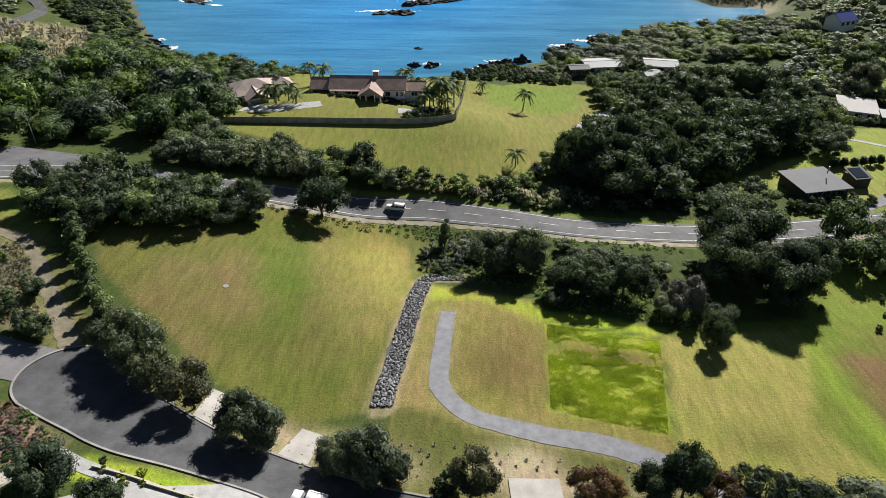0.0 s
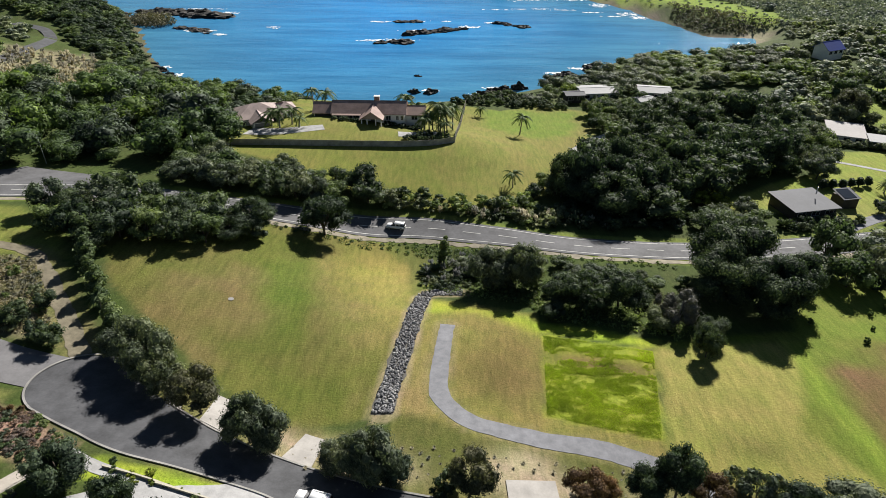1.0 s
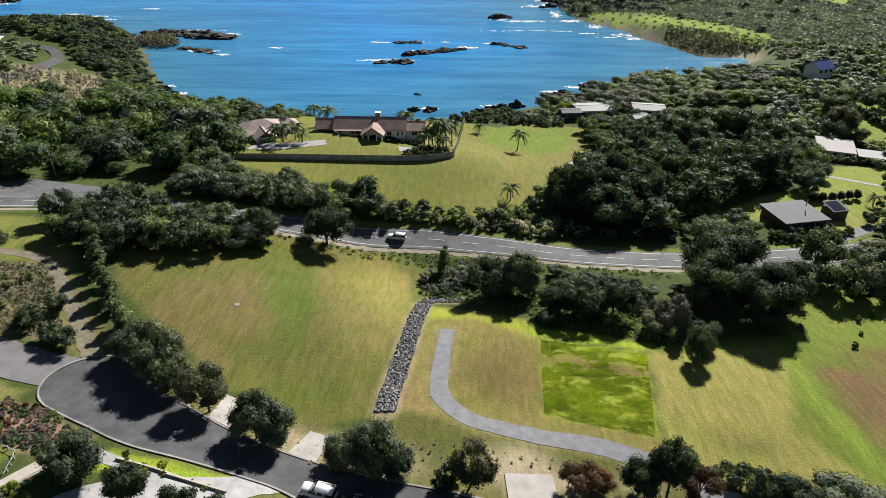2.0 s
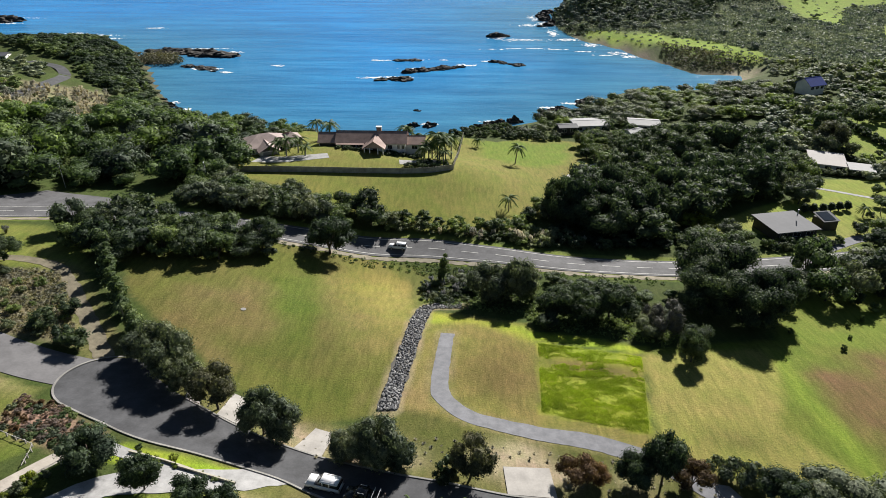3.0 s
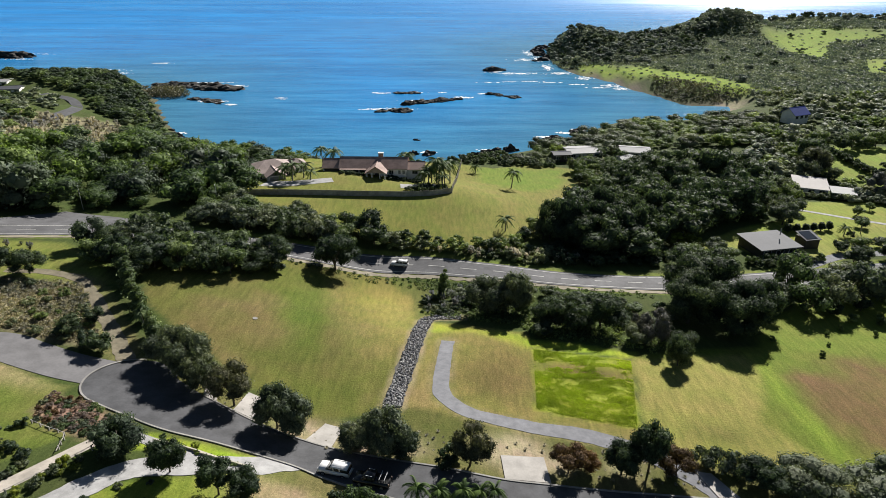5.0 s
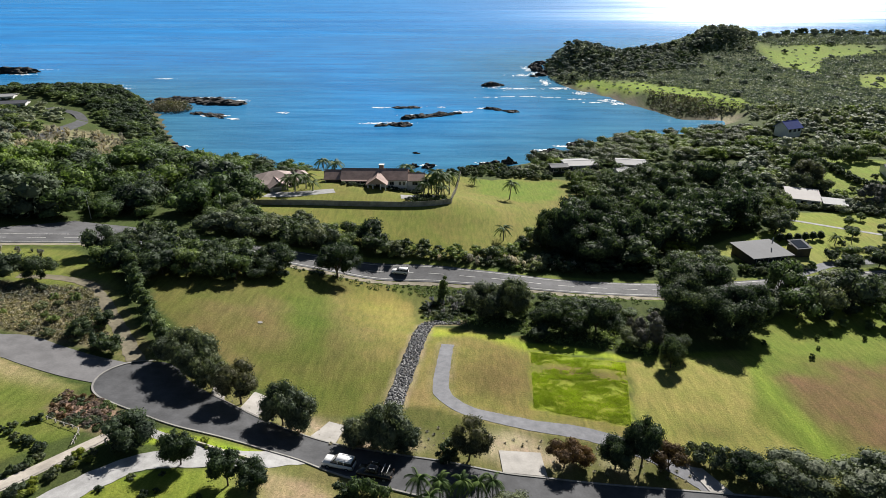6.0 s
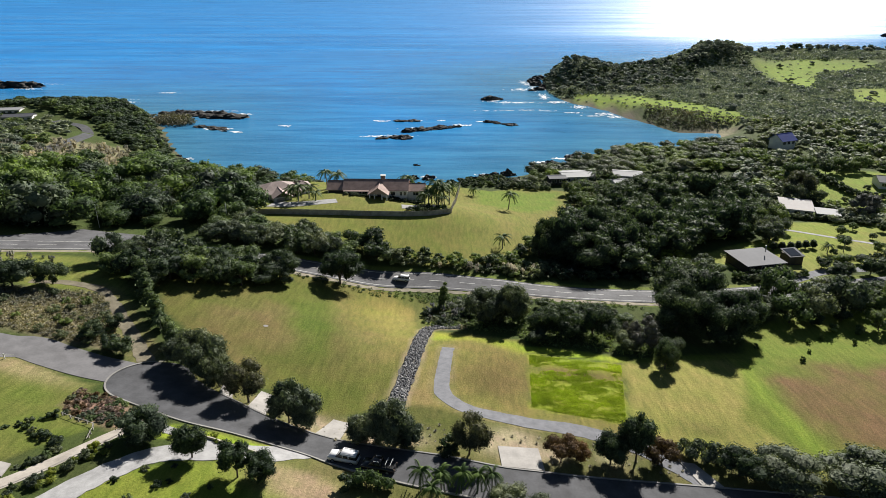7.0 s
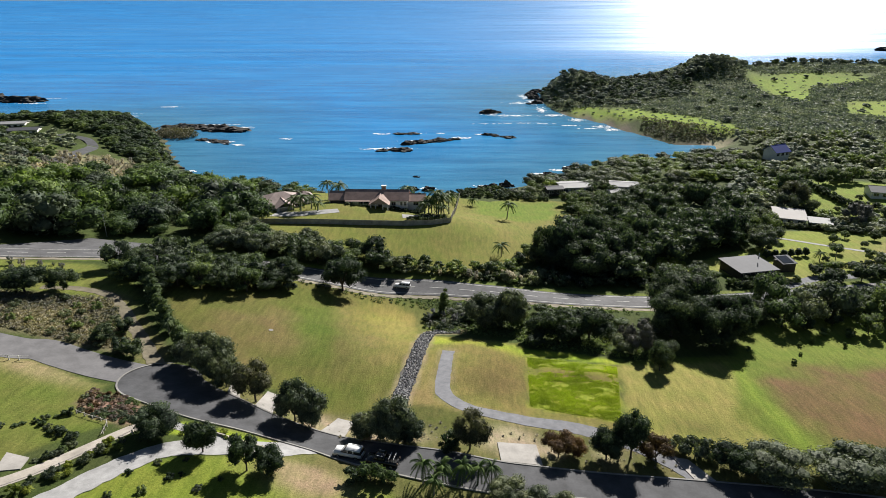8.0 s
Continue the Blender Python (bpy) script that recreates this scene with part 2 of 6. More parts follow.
def part(name, bm, mat, parent, label="", smooth=False):
    """Links a bmesh as one mesh object under a thing or a part."""
    me = bpy.data.meshes.new(name)
    bm.normal_update()
    bm.to_mesh(me)
    bm.free()
    me.materials.append(mat)
    if smooth:
        me.shade_smooth()
    ob = new(name, me)
    ob.parent = parent
    return tagged(ob, label) if label else ob


def mesh_part(name, me, parent, label=""):
    ob = new(name, me)
    ob.parent = parent
    return tagged(ob, label) if label else ob


def box(bm, x0, y0, z0, x1, y1, z1, bevel=0.0):
    vs = [bm.verts.new(p) for p in ((x0, y0, z0), (x1, y0, z0), (x1, y1, z0), (x0, y1, z0), (x0, y0, z1), (x1, y0, z1), (x1, y1, z1), (x0, y1, z1))]
    fs = [bm.faces.new([vs[i] for i in f]) for f in ((3, 2, 1, 0), (4, 5, 6, 7), (0, 1, 5, 4), (1, 2, 6, 5), (2, 3, 7, 6), (3, 0, 4, 7))]
    if bevel:
        bmesh.ops.bevel(bm, geom=list({e for f in fs for e in f.edges}), offset=bevel, segments=2, affect="EDGES")


def boxed(*args):
    bm = bmesh.new()
    box(bm, *args)
    return bm


def prism(outline, axis, a, b):
    """An outline of (u, z) pairs drawn out along x (axis 0) or y (axis 1) from a to b."""
    bm = bmesh.new()
    ends = []
    for s in (a, b):
        ends.append([bm.verts.new((s, u, z) if axis == 0 else (u, s, z)) for u, z in outline])
    n = len(outline)
    bm.faces.new(ends[0])
    bm.faces.new(ends[1][::-1])
    for i in range(n):
        bm.faces.new((ends[0][i], ends[1][i], ends[1][(i + 1) % n], ends[0][(i + 1) % n]))
    bmesh.ops.recalc_face_normals(bm, faces=bm.faces)
    return bm


def curve_points(pts, step=1.0):
    """A smooth line through the points, sampled about every step."""
    p = [Vector(q) for q in pts]
    p = [p[0] * 2 - p[1]] + p + [p[-1] * 2 - p[-2]]
    out = []
    for a, b, c, d in zip(p, p[1:], p[2:], p[3:]):
        k = max(2, int((c - b).length / step))
        for i in range(k):
            t = i / k
            out.append(0.5 * ((2 * b) + (c - a) * t + (2 * a - 5 * b + 4 * c - d) * t * t + (3 * b - a - 3 * c + d) * t ** 3))
    return out + [p[-2]]


def on_ground(verts, lift):
    p = np.array(verts)
    return [(x, y, z + lift) for (x, y, _), z in zip(verts, height(p[:, 0], p[:, 1]))]


def ribbon(name, pts, width, lift, mat, step=1.0, cols=6, shift=0.0, skirt=0.3, ragged=0.0):
    """A strip laid on the ground along a line; width may be one number or one at each end."""
    line = curve_points([(*q[:2], 0) for q in pts], step)
    w0, w1 = width if isinstance(width, tuple) else (width, width)
    verts, faces = [], []
    m = len(line)
    for i, c in enumerate(line):
        t = (line[min(i + 1, m - 1)] - line[max(i - 1, 0)]).normalized()
        side = Vector((t.y, -t.x, 0))
        w = w0 + (w1 - w0) * i / (m - 1)
        for j in range(cols + 1):
            off = shift + (j / cols - 0.5) * w
            if ragged and j in (0, cols):
                off += ragged * (noise.noise(Vector((c.x * 0.6, c.y * 0.6, j * 7.3))))
            q = c + side * off
            verts.append((q.x, q.y, 0))
    verts = on_ground(verts, lift)
    k = cols + 1
    for i in range(m - 1):
        for j in range(cols):
            a = i * k + j
            faces.append((a, a + 1, a + k + 1, a + k))
    top = len(verts)
    for i in range(m):
        for j in (0, cols):
            x, y, z = verts[i * k + j]
            verts.append((x, y, z - skirt))
    for i in range(m - 1):
        a = top + 2 * i
        faces.append((i * k, (i + 1) * k, a + 2, a))
        faces.append(((i + 1) * k + cols, i * k + cols, a + 1, a + 3))
    return mesh_of(name, verts, faces, mat)


def patch(name, corners, lift, mat, nu=8, nv=8, skirt=0.3):
    """A four-cornered slab laid on the ground."""
    a, b, c, d = [Vector((*q, 0)) for q in corners]
    verts, faces = [], []
    for i in range(nu + 1):
        for j in range(nv + 1):
            u, v = i / nu, j / nv
            q = (a * (1 - u) + b * u) * (1 - v) + (d * (1 - u) + c * u) * v
            verts.append((q.x, q.y, 0))
    verts = on_ground(verts, lift)
    k = nv + 1
    for i in range(nu):
        for j in range(nv):
            p = i * k + j
            faces.append((p, p + k, p + k + 1, p + 1))
    rim = [(i * k) for i in range(nu + 1)] + [nu * k + j for j in range(1, k)] + [i * k + nv for i in range(nu - 1, -1, -1)] + [j for j in range(nv - 1, 0, -1)]
    base = len(verts)
    for r in rim:
        x, y, z = verts[r]
        verts.append((x, y, z - skirt))
    for i in range(len(rim)):
        j = (i + 1) % len(rim)
        faces.append((rim[i], base + i, base + j, rim[j]))
    me = mesh_of(name, verts, faces, mat)
    bm = bmesh.new()
    bm.from_mesh(me)
    bmesh.ops.recalc_face_normals(bm, faces=bm.faces)
    bm.to_mesh(me)
    bm.free()
    return me


def strip(name, left, right, n, lift, mat, cols=6, skirt=0.3):
    """A surface laid on the ground between two edge lines."""
    def even(line):
        p = np.array([q[:2] for q in curve_points([(*q, 0) for q in line], 0.5)])
        d = np.concatenate([[0], np.cumsum(np.hypot(*np.diff(p, axis=0).T))])
        u = np.linspace(0, d[-1], n)
        return np.stack([np.interp(u, d, p[:, 0]), np.interp(u, d, p[:, 1])], 1)
    a, b = even(left), even(right)
    verts = on_ground([(*(a[i] + (b[i] - a[i]) * j / cols), 0) for i in range(n) for j in range(cols + 1)], lift)
    k = cols + 1
    faces = [(i * k + j, i * k + j + 1, i * k + k + j + 1, i * k + k + j)[::-1] for i in range(n - 1) for j in range(cols)]
    for j in (0, cols):
        low = len(verts)
        verts += [(x, y, z - skirt) for x, y, z in (verts[i * k + j] for i in range(n))]
        faces += [(i * k + j, (i + 1) * k + j, low + i + 1, low + i) for i in range(n - 1)]
    me = mesh_of(name, verts, faces, mat)
    if sum(f.normal.z for f in me.polygons) < 0:
        me.flip_normals()
    return me


def structure(name, me, label, category):
    return tagged(new(name, me), label, category, kind="structure")


# ---- plan: roads, fields, woods (metres) ----
MAIN_ROAD = [(-150, 92), (-128, 106), (-112, 115), (-97, 121.5), (-82, 124.5), (-64, 126), (-45, 127.5), (-27, 131.5), (-9, 133.5), (8, 129.5), (25, 125), (42, 124.5), (60, 126), (82, 130), (105, 136), (135, 144), (190, 152)]
STREET_NORTH = [(-53.5, 70.9), (-50, 69.6), (-46, 66.9), (-39.4, 62.2), (-33.7, 59.2), (-29.5, 57.4), (-20.8, 54.6), (-14.1, 52), (-7.7, 49.5), (-2.5, 48.3), (6.7, 47.2), (14.7, 47.6), (28, 47.9), (42, 47.7), (60, 47), (80, 44.7), (130, 39.7)]
STREET_SOUTH = [(-55.8, 58.4), (-51, 56), (-46.9, 54.1), (-43.4, 52.4), (-39.1, 51), (-32.5, 50), (-27.6, 49.2), (-22, 47.9), (-17, 45.4), (-12.4, 43.4), (-4.2, 40.9), (6.8, 39.8), (18, 41.2), (30, 41.1), (44, 40.5), (60, 39.6), (80, 37.3), (130, 32.3)]
DRIVE = [(-1.0, 90.2), (-1.5, 84), (-2.0, 72), (-0.9, 67.2), (3.2, 62.7), (12, 60.7), (21.5, 59.7), (30.5, 56), (37, 50.5), (39, 46.5)]
CHANNEL = [(1.5, 104.6), (-3, 104.8), (-6.1, 102), (-8.1, 82.5), (-9.6, 68.5), (-9.9, 64.5)]
FIELD = [(-68.6, 105), (-60, 89.6), (-53.6, 84), (-42, 74.8), (-33, 66.4), (-23.8, 61), (-11, 64.5), (-8, 106), (-10, 121), (-16, 126.5), (-28.6, 128.5), (-45.3, 120), (-56.7, 112.2)]
RANK = [(15.8, 87.6), (34.2, 83.5), (29.9, 62.3), (13.9, 65.8)]
MEADOW = [(35, 86), (63, 94), (69, 104), (89, 122), (125, 124), (125, 45), (60, 52), (38, 55), (30.5, 60)]
LOWER = [(-7.5, 103), (15, 95), (15.8, 87.6), (13.9, 65.8), (29.9, 62.3), (31, 54), (0, 52), (-8, 60)]
LAWN = [(-62, 158), (-46, 152), (-28, 146), (-18, 142.5), (-6, 140.5), (13.5, 143), (25, 154), (45, 190), (51, 236), (32, 246), (16, 232), (0, 236), (-70, 230), (-75, 175)]
SHED_LAWN = [(66, 149), (83, 149), (99, 140), (118, 150), (160, 158), (170, 200), (120, 200), (112, 180), (90, 168)]
GARDEN = [(150, 233), (168, 268), (205, 262), (215, 225), (190, 195), (164, 198)]
BEACH_GREEN = [(93, 517), (140, 500), (178, 452), (196, 415), (192, 385), (180, 392), (160, 418), (128, 462), (108, 490)]
HILL_GREEN = [(290, 640), (345, 655), (430, 650), (455, 665), (400, 612), (345, 600), (300, 520), (285, 560)]
HILL_GREEN_FAR = [(330, 520), (420, 520), (420, 470), (320, 440), (296, 460)]
VERGE = [(-110, 100), (-88, 93), (-70, 95), (-76, 104), (-90, 113), (-115, 110)]
FRONT_LAWN = [(-100, 60), (-76, 66), (-60, 61), (-60, 56), (-52, 50), (-62, 36), (-100, 30)]
NEAR_LAWN = [(-47, 37), (-38, 41), (-26, 45), (-18, 44), (-8, 40), (-8, 20), (-55, 15)]
BROWN_FAR = [(63, 82), (80, 90), (110, 93), (125, 84), (125, 58), (84, 54), (65, 60)]


# ---- ground and sea ----
def axis_lines(near0, near1, step, far0, far1):
    """Grid lines close together over the near stretch and ever wider beyond."""
    mid = list(np.arange(near0, near1 + 0.01, step))
    up, s = [mid[-1]], step
    while up[-1] < far1:
        s *= 1.09
        up.append(up[-1] + s)
    down, s = [mid[0]], step
    while down[-1] > far0:
        s *= 1.09
        down.append(down[-1] - s)
    return np.array(down[:0:-1] + mid + up[1:])


def build_ground():
    xs, ys = axis_lines(-100, 120, 1.0, -1650, 1650), axis_lines(24, 250, 1.0, -950, 860)
    gx, gy = np.meshgrid(xs, ys, indexing="ij")
    gz = height(gx, gy)
    rough = np.array([noise.noise(Vector((x * 0.09, y * 0.09, 0.3))) + 0.5 * noise.noise(Vector((x * 0.31, y * 0.31, 5))) for x, y in zip(gx.ravel(), gy.ravel())]).reshape(gx.shape)
    broad = np.array([noise.noise(Vector((x * 0.022, y * 0.022, 9))) for x, y in zip(gx.ravel(), gy.ravel())]).reshape(gx.shape)
    cover = np.empty((*gx.shape, 3))
    cover[:] = (0.058, 0.078, 0.025)

    def lay(mask, c):
        mask = np.clip(mask, 0, 1)[..., None]
        cover[:] = cover * (1 - mask) + np.array(c) * mask

    def zone(poly, soft=1.5):
        return np.clip((edge_distance(poly, gx, gy) + rough * soft * 0.5) / soft + 0.5, 0, 1)

    def spot(x, y, rx, ry, turn=0.0):
        c, s = math.cos(radians(turn)), math.sin(radians(turn))
        u, v = (gx - x) * c + (gy - y) * s, (gy - y) * c - (gx - x) * s
        return np.exp(-(u / rx) ** 2 - (v / ry) ** 2)

    lay(zone(VERGE, 2), (0.15, 0.17, 0.045))
    lay(zone([(-100, 92), (-82, 93), (-74, 93), (-63, 80), (-61, 73), (-74, 73.5), (-100, 76)], 2), (0.165, 0.148, 0.095))
    lay(zone(FRONT_LAWN, 1), (0.12, 0.14, 0.035))
    lay(zone(FRONT_LAWN, 1) * spot(-72, 63, 10, 2.5, -10) * 1.2, (0.27, 0.22, 0.13))
    lay(zone(NEAR_LAWN, 1), (0.165, 0.205, 0.034))
    lay(spot(-21, 40.5, 7, 4, -20) * 1.5 * np.clip(0.8 + rough * 0.6, 0, 1), (0.29, 0.22, 0.15))
    # street side: rough grass, bare earth
    lay(zone([(-50, 71), (-33, 64), (-10, 60), (0, 57), (45, 56), (70, 55), (70, 36), (-5, 36), (-45, 55)], 2), (0.13, 0.125, 0.05))
    lay(np.clip(rough + 0.25, 0, 1) * zone([(-34, 64), (-16, 57), (16, 57), (17, 48), (-10, 50), (-34, 59)], 2), (0.29, 0.23, 0.15))
    # the field beyond the street
    f = zone(FIELD, 1.2)
    lay(f, (0.136, 0.126, 0.042))
    lay(f * spot(-50, 98, 17, 17) * 0.95, (0.178, 0.138, 0.066))
    lay(f * spot(-44, 84, 12, 8) * 0.5, (0.165, 0.135, 0.055))
    lay(f * spot(-30, 97, 4.5, 15, 4) * 0.9, (0.085, 0.130, 0.020))
    lay(f * spot(-36, 84, 9, 4, 30) * 0.5, (0.21, 0.15, 0.08))
    lay(f * spot(-20, 92, 4, 9, -10) * 0.6, (0.225, 0.175, 0.085))
    lay(f * spot(-37, 104, 3.0, 12, 20) * 0.6, (0.105, 0.135, 0.022))
    lay(f * spot(-27, 106, 2.4, 16, 6) * 0.6, (0.20, 0.165, 0.072))
    lay(f * spot(-25, 85, 5, 14, -25) * 0.6, (0.100, 0.125, 0.024))
    lay(f * spot(-14, 112, 11, 16, 10) * 1.0, (0.285, 0.255, 0.075))
    lay(f * spot(-14, 78, 5, 20, 8) * 0.7, (0.210, 0.195, 0.066))
    lay(f * spot(-40, 116, 20, 5, 15) * 0.5, (0.12, 0.145, 0.03))
    lay(f * np.clip(broad * 2.0, 0, 0.6), (0.115, 0.135, 0.028))
    lay(f * np.clip(rough * 0.9 - broad, 0, 0.5), (0.185, 0.15, 0.07))
    lay(f * spot(-31, 96, 5.5, 10, 20) * 0.5, (0.095, 0.150, 0.024))
    lay(f * spot(-25, 88, 2.2, 9, 14) * 0.6, (0.165, 0.115, 0.06))

    lay(f * spot(-27.5, 91, 3.2, 13, 8) * 0.75, (0.088, 0.122, 0.020))
    lay(f * spot(-38, 79, 10, 4, -35) * 0.6, (0.100, 0.118, 0.026))
    lay(f * spot(-11.5, 100, 3.5, 14, 4) * 0.7, (0.275, 0.240, 0.082))

    cover[:] *= 1 - 0.10 * f[..., None]

    def beside(line, inner, outer):
        q = np.array([(p.x, p.y) for p in curve_points([(*c, 0) for c in line], 1.5)])
        d = np.full(gx.shape, 1e9)
        for x, y in q:
            d = np.minimum(d, np.hypot(gx - x, gy - y))
        return np.clip((outer - d + rough * 0.4) / 0.6, 0, 1) * (d < outer + 1)

    lay(beside([(-55.5, 70.5), (-61, 77.5), (-66.3, 84), (-71.2, 90), (-76.5, 95.2)], 2, 3.4) * 0.8, (0.165, 0.155, 0.070))
    lay(beside(MAIN_ROAD, 4, 6.6) * 0.85, (0.155, 0.190, 0.045))
    lay(zone([(-18, 129), (-8, 125), (-3, 117), (-5, 104), (-9, 104), (-10, 114)], 3.0) * 0.9, (0.130, 0.145, 0.042))
    # the plot with the drive
    p = zone(LOWER, 1.0)
    lay(p, (0.190, 0.172, 0.056))
    lay(p * zone([(-5.5, 102), (14, 94), (15.6, 88), (4, 95), (-5, 95)], 2.5), (0.275, 0.305, 0.046))
    lay(p * spot(7.5, 75, 7, 9) * 1.0, (0.128, 0.096, 0.040))
    lay(p * spot(11, 83, 4, 5) * 0.7, (0.165, 0.125, 0.05))
    lay(p * zone([(-7.5, 80), (-3.5, 80), (-3, 62), (-9, 60)], 1.5) * 0.8, (0.215, 0.175, 0.075))
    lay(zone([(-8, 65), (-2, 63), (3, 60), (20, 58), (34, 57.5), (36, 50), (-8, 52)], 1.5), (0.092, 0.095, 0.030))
    lay(beside(CHANNEL, 1.4, 2.5) * 0.8, (0.27, 0.22, 0.155))
    lay(beside(DRIVE, 1.6, 2.4) * 0.6, (0.20, 0.175, 0.10))
    for sx, sy, sr in ((5.5, 52.5, 3.0), (10, 54.8, 4.0), (15.5, 52, 3.0), (-12, 54.5, 4.0), (-6, 52.5, 3.0), (-24, 58.5, 3.0), (-30, 61, 3.0), (-16.5, 57.5, 2.5), (26, 53, 3.0)):
        lay(np.clip(rough * 0.9 + 0.9, 0, 1) * spot(sx, sy, sr, sr * 0.8) * 1.3, (0.34, 0.285, 0.21))
    lay(zone([(-42.5, 49.8), (-27.5, 48.6), (-27, 46.6), (-43, 46.4)], 0.8), (0.24, 0.31, 0.036))
    lay(zone([(-61, 59), (-54, 57), (-46.5, 51.8), (-48.5, 48.5), (-56, 50.5), (-61, 54)], 1.5), (0.25, 0.165, 0.14))
    lay(zone([(14, 92), (36, 87), (36, 84.5), (15.5, 88.5)], 1.2), (0.25, 0.31, 0.035))
    lay(zone([(-190, 222), (-192, 260), (-160, 280), (-138, 247), (-136, 210), (-160, 196)], 6), (0.22, 0.20, 0.14))
    lay(zone(RANK, 0.6), (0.25, 0.28, 0.040))
    lay(zone(RANK, 0.6) * spot(24, 79, 12, 2.6, -12) * 1.1, (0.14, 0.115, 0.045))
    # the meadow
    w = zone(MEADOW, 1.5)
    lay(w, (0.128, 0.160, 0.030))
    lay(w * zone([(34, 84), (62, 90), (52, 66), (62, 52), (38, 55), (30.5, 60)], 2.0), (0.235, 0.224, 0.070))
    lay(w * spot(44, 62, 6, 3) * 0.8, (0.15, 0.13, 0.05))
    lay(w * zone(BROWN_FAR, 6.0) * np.clip(0.95 + rough * 0.25, 0, 1), (0.150, 0.099, 0.052))
    lay(w * zone([(59, 90), (63, 90), (60.5, 75), (62, 62), (65, 48), (61.5, 48), (58.5, 62), (57.5, 75)], 2.0) * 0.75, (0.175, 0.235, 0.036))
    lay(w * zone([(64, 92), (70, 104), (89, 121), (125, 121), (125, 98), (90, 96)], 5.0), (0.150, 0.185, 0.036))
    # lawns by the houses
    a = zone(LAWN, 1.5)
    lay(a, (0.165, 0.172, 0.044))
    lay(a * np.clip(broad * 2 + 0.2, 0, 0.7), (0.190, 0.180, 0.056))
    lay(a * zone([(10, 236), (44, 236), (40, 205), (24, 200), (8, 206)], 5.0), (0.140, 0.190, 0.032))
    lay(zone(SHED_LAWN, 1.5), (0.215, 0.245, 0.054))
    lay(zone(SHED_LAWN, 1.5) * np.clip(broad * 2, 0, 0.8), (0.255, 0.230, 0.098))
    lay(zone(GARDEN, 2.0), (0.200, 0.250, 0.052))
    lay(zone(BEACH_GREEN, 4.0), (0.190, 0.265, 0.030))
    lay(zone(HILL_GREEN, 6.0), (0.190, 0.265, 0.032))
    lay(zone(HILL_GREEN_FAR, 6.0), (0.190, 0.250, 0.035))
    d = coast_distance(gx, gy)
    lay(1 - (d + rough * 2) / 3.5, (0.10, 0.085, 0.07))
    lay(zone([(80, 500), (92, 510), (116, 478), (134, 440), (132, 428), (116, 460), (96, 490)], 3.0), (0.125, 0.108, 0.085))
    lay(zone([(158, 372), (176, 374), (186, 392), (168, 398)], 3.0), (0.36, 0.31, 0.25))
    lay(zone([(0, 262), (14, 268), (20, 258), (6, 250)], 3.0), (0.30, 0.25, 0.18))
    inland = np.clip(d / 5, 0, 1)
    gz = gz + rough * 0.035 * inland
    ni, nj = gx.shape
    idx = np.arange(ni * nj).reshape(ni, nj)
    quads = np.stack([idx[:-1, :-1], idx[1:, :-1], idx[1:, 1:], idx[:-1, 1:]], -1).reshape(-1, 4)
    me = bpy.data.meshes.new("ground")
    me.from_pydata(np.stack([gx, gy, gz], -1).reshape(-1, 3).tolist(), [], quads.tolist())
    at = me.color_attributes.new("cover", "FLOAT_COLOR", "POINT")
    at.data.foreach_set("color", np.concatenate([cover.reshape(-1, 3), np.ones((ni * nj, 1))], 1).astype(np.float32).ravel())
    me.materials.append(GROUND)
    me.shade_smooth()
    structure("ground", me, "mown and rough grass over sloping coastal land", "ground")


def build_sea():
    r = np.concatenate([np.arange(0, 700, 14), np.geomspace(700, 4900, 40)])
    ang = np.radians(np.arange(-120, 121, 2.0))
    gr, ga = np.meshgrid(r, ang, indexing="ij")
    gx, gy = gr * np.sin(ga), 170 + gr * np.cos(ga)
    d = coast_distance(gx, gy)
    far = np.clip((gr - 2200) / 2700, 0, 1)
    gz = far * far * 86
    shoal = np.clip(1 + d / 190, 0, 1)
    ni, nj = gx.shape
    idx = np.arange(ni * nj).reshape(ni, nj)
    quads = np.stack([idx[:-1, :-1], idx[:-1, 1:], idx[1:, 1:], idx[1:, :-1]], -1).reshape(-1, 4)
    me = bpy.data.meshes.new("sea")
    me.from_pydata(np.stack([gx, gy, gz], -1).reshape(-1, 3).tolist(), [], quads.tolist())
    at = me.attributes.new("shoal", "FLOAT", "POINT")
    at.data.foreach_set("value", shoal.astype(np.float32).ravel())
    at = me.attributes.new("open_sea", "FLOAT", "POINT")
    at.data.foreach_set("value", np.clip((-d - 90) / 420, 0, 1).astype(np.float32).ravel())
    me.materials.append(SEA)
    me.shade_smooth()
    bm = bmesh.new()
    bm.from_mesh(me)
    bmesh.ops.remove_doubles(bm, verts=[v for v in bm.verts if abs(v.co.y - 170) < 1 and abs(v.co.x) < 1], dist=0.01)
    bmesh.ops.recalc_face_normals(bm, faces=bm.faces)
    if sum(f.normal.z for f in bm.faces) < 0:
        bmesh.ops.reverse_faces(bm, faces=bm.faces)
    bm.to_mesh(me)
    bm.free()
    structure("water", me, "blue sea with low swell and small ripples", "sea")


build_ground()
build_sea()

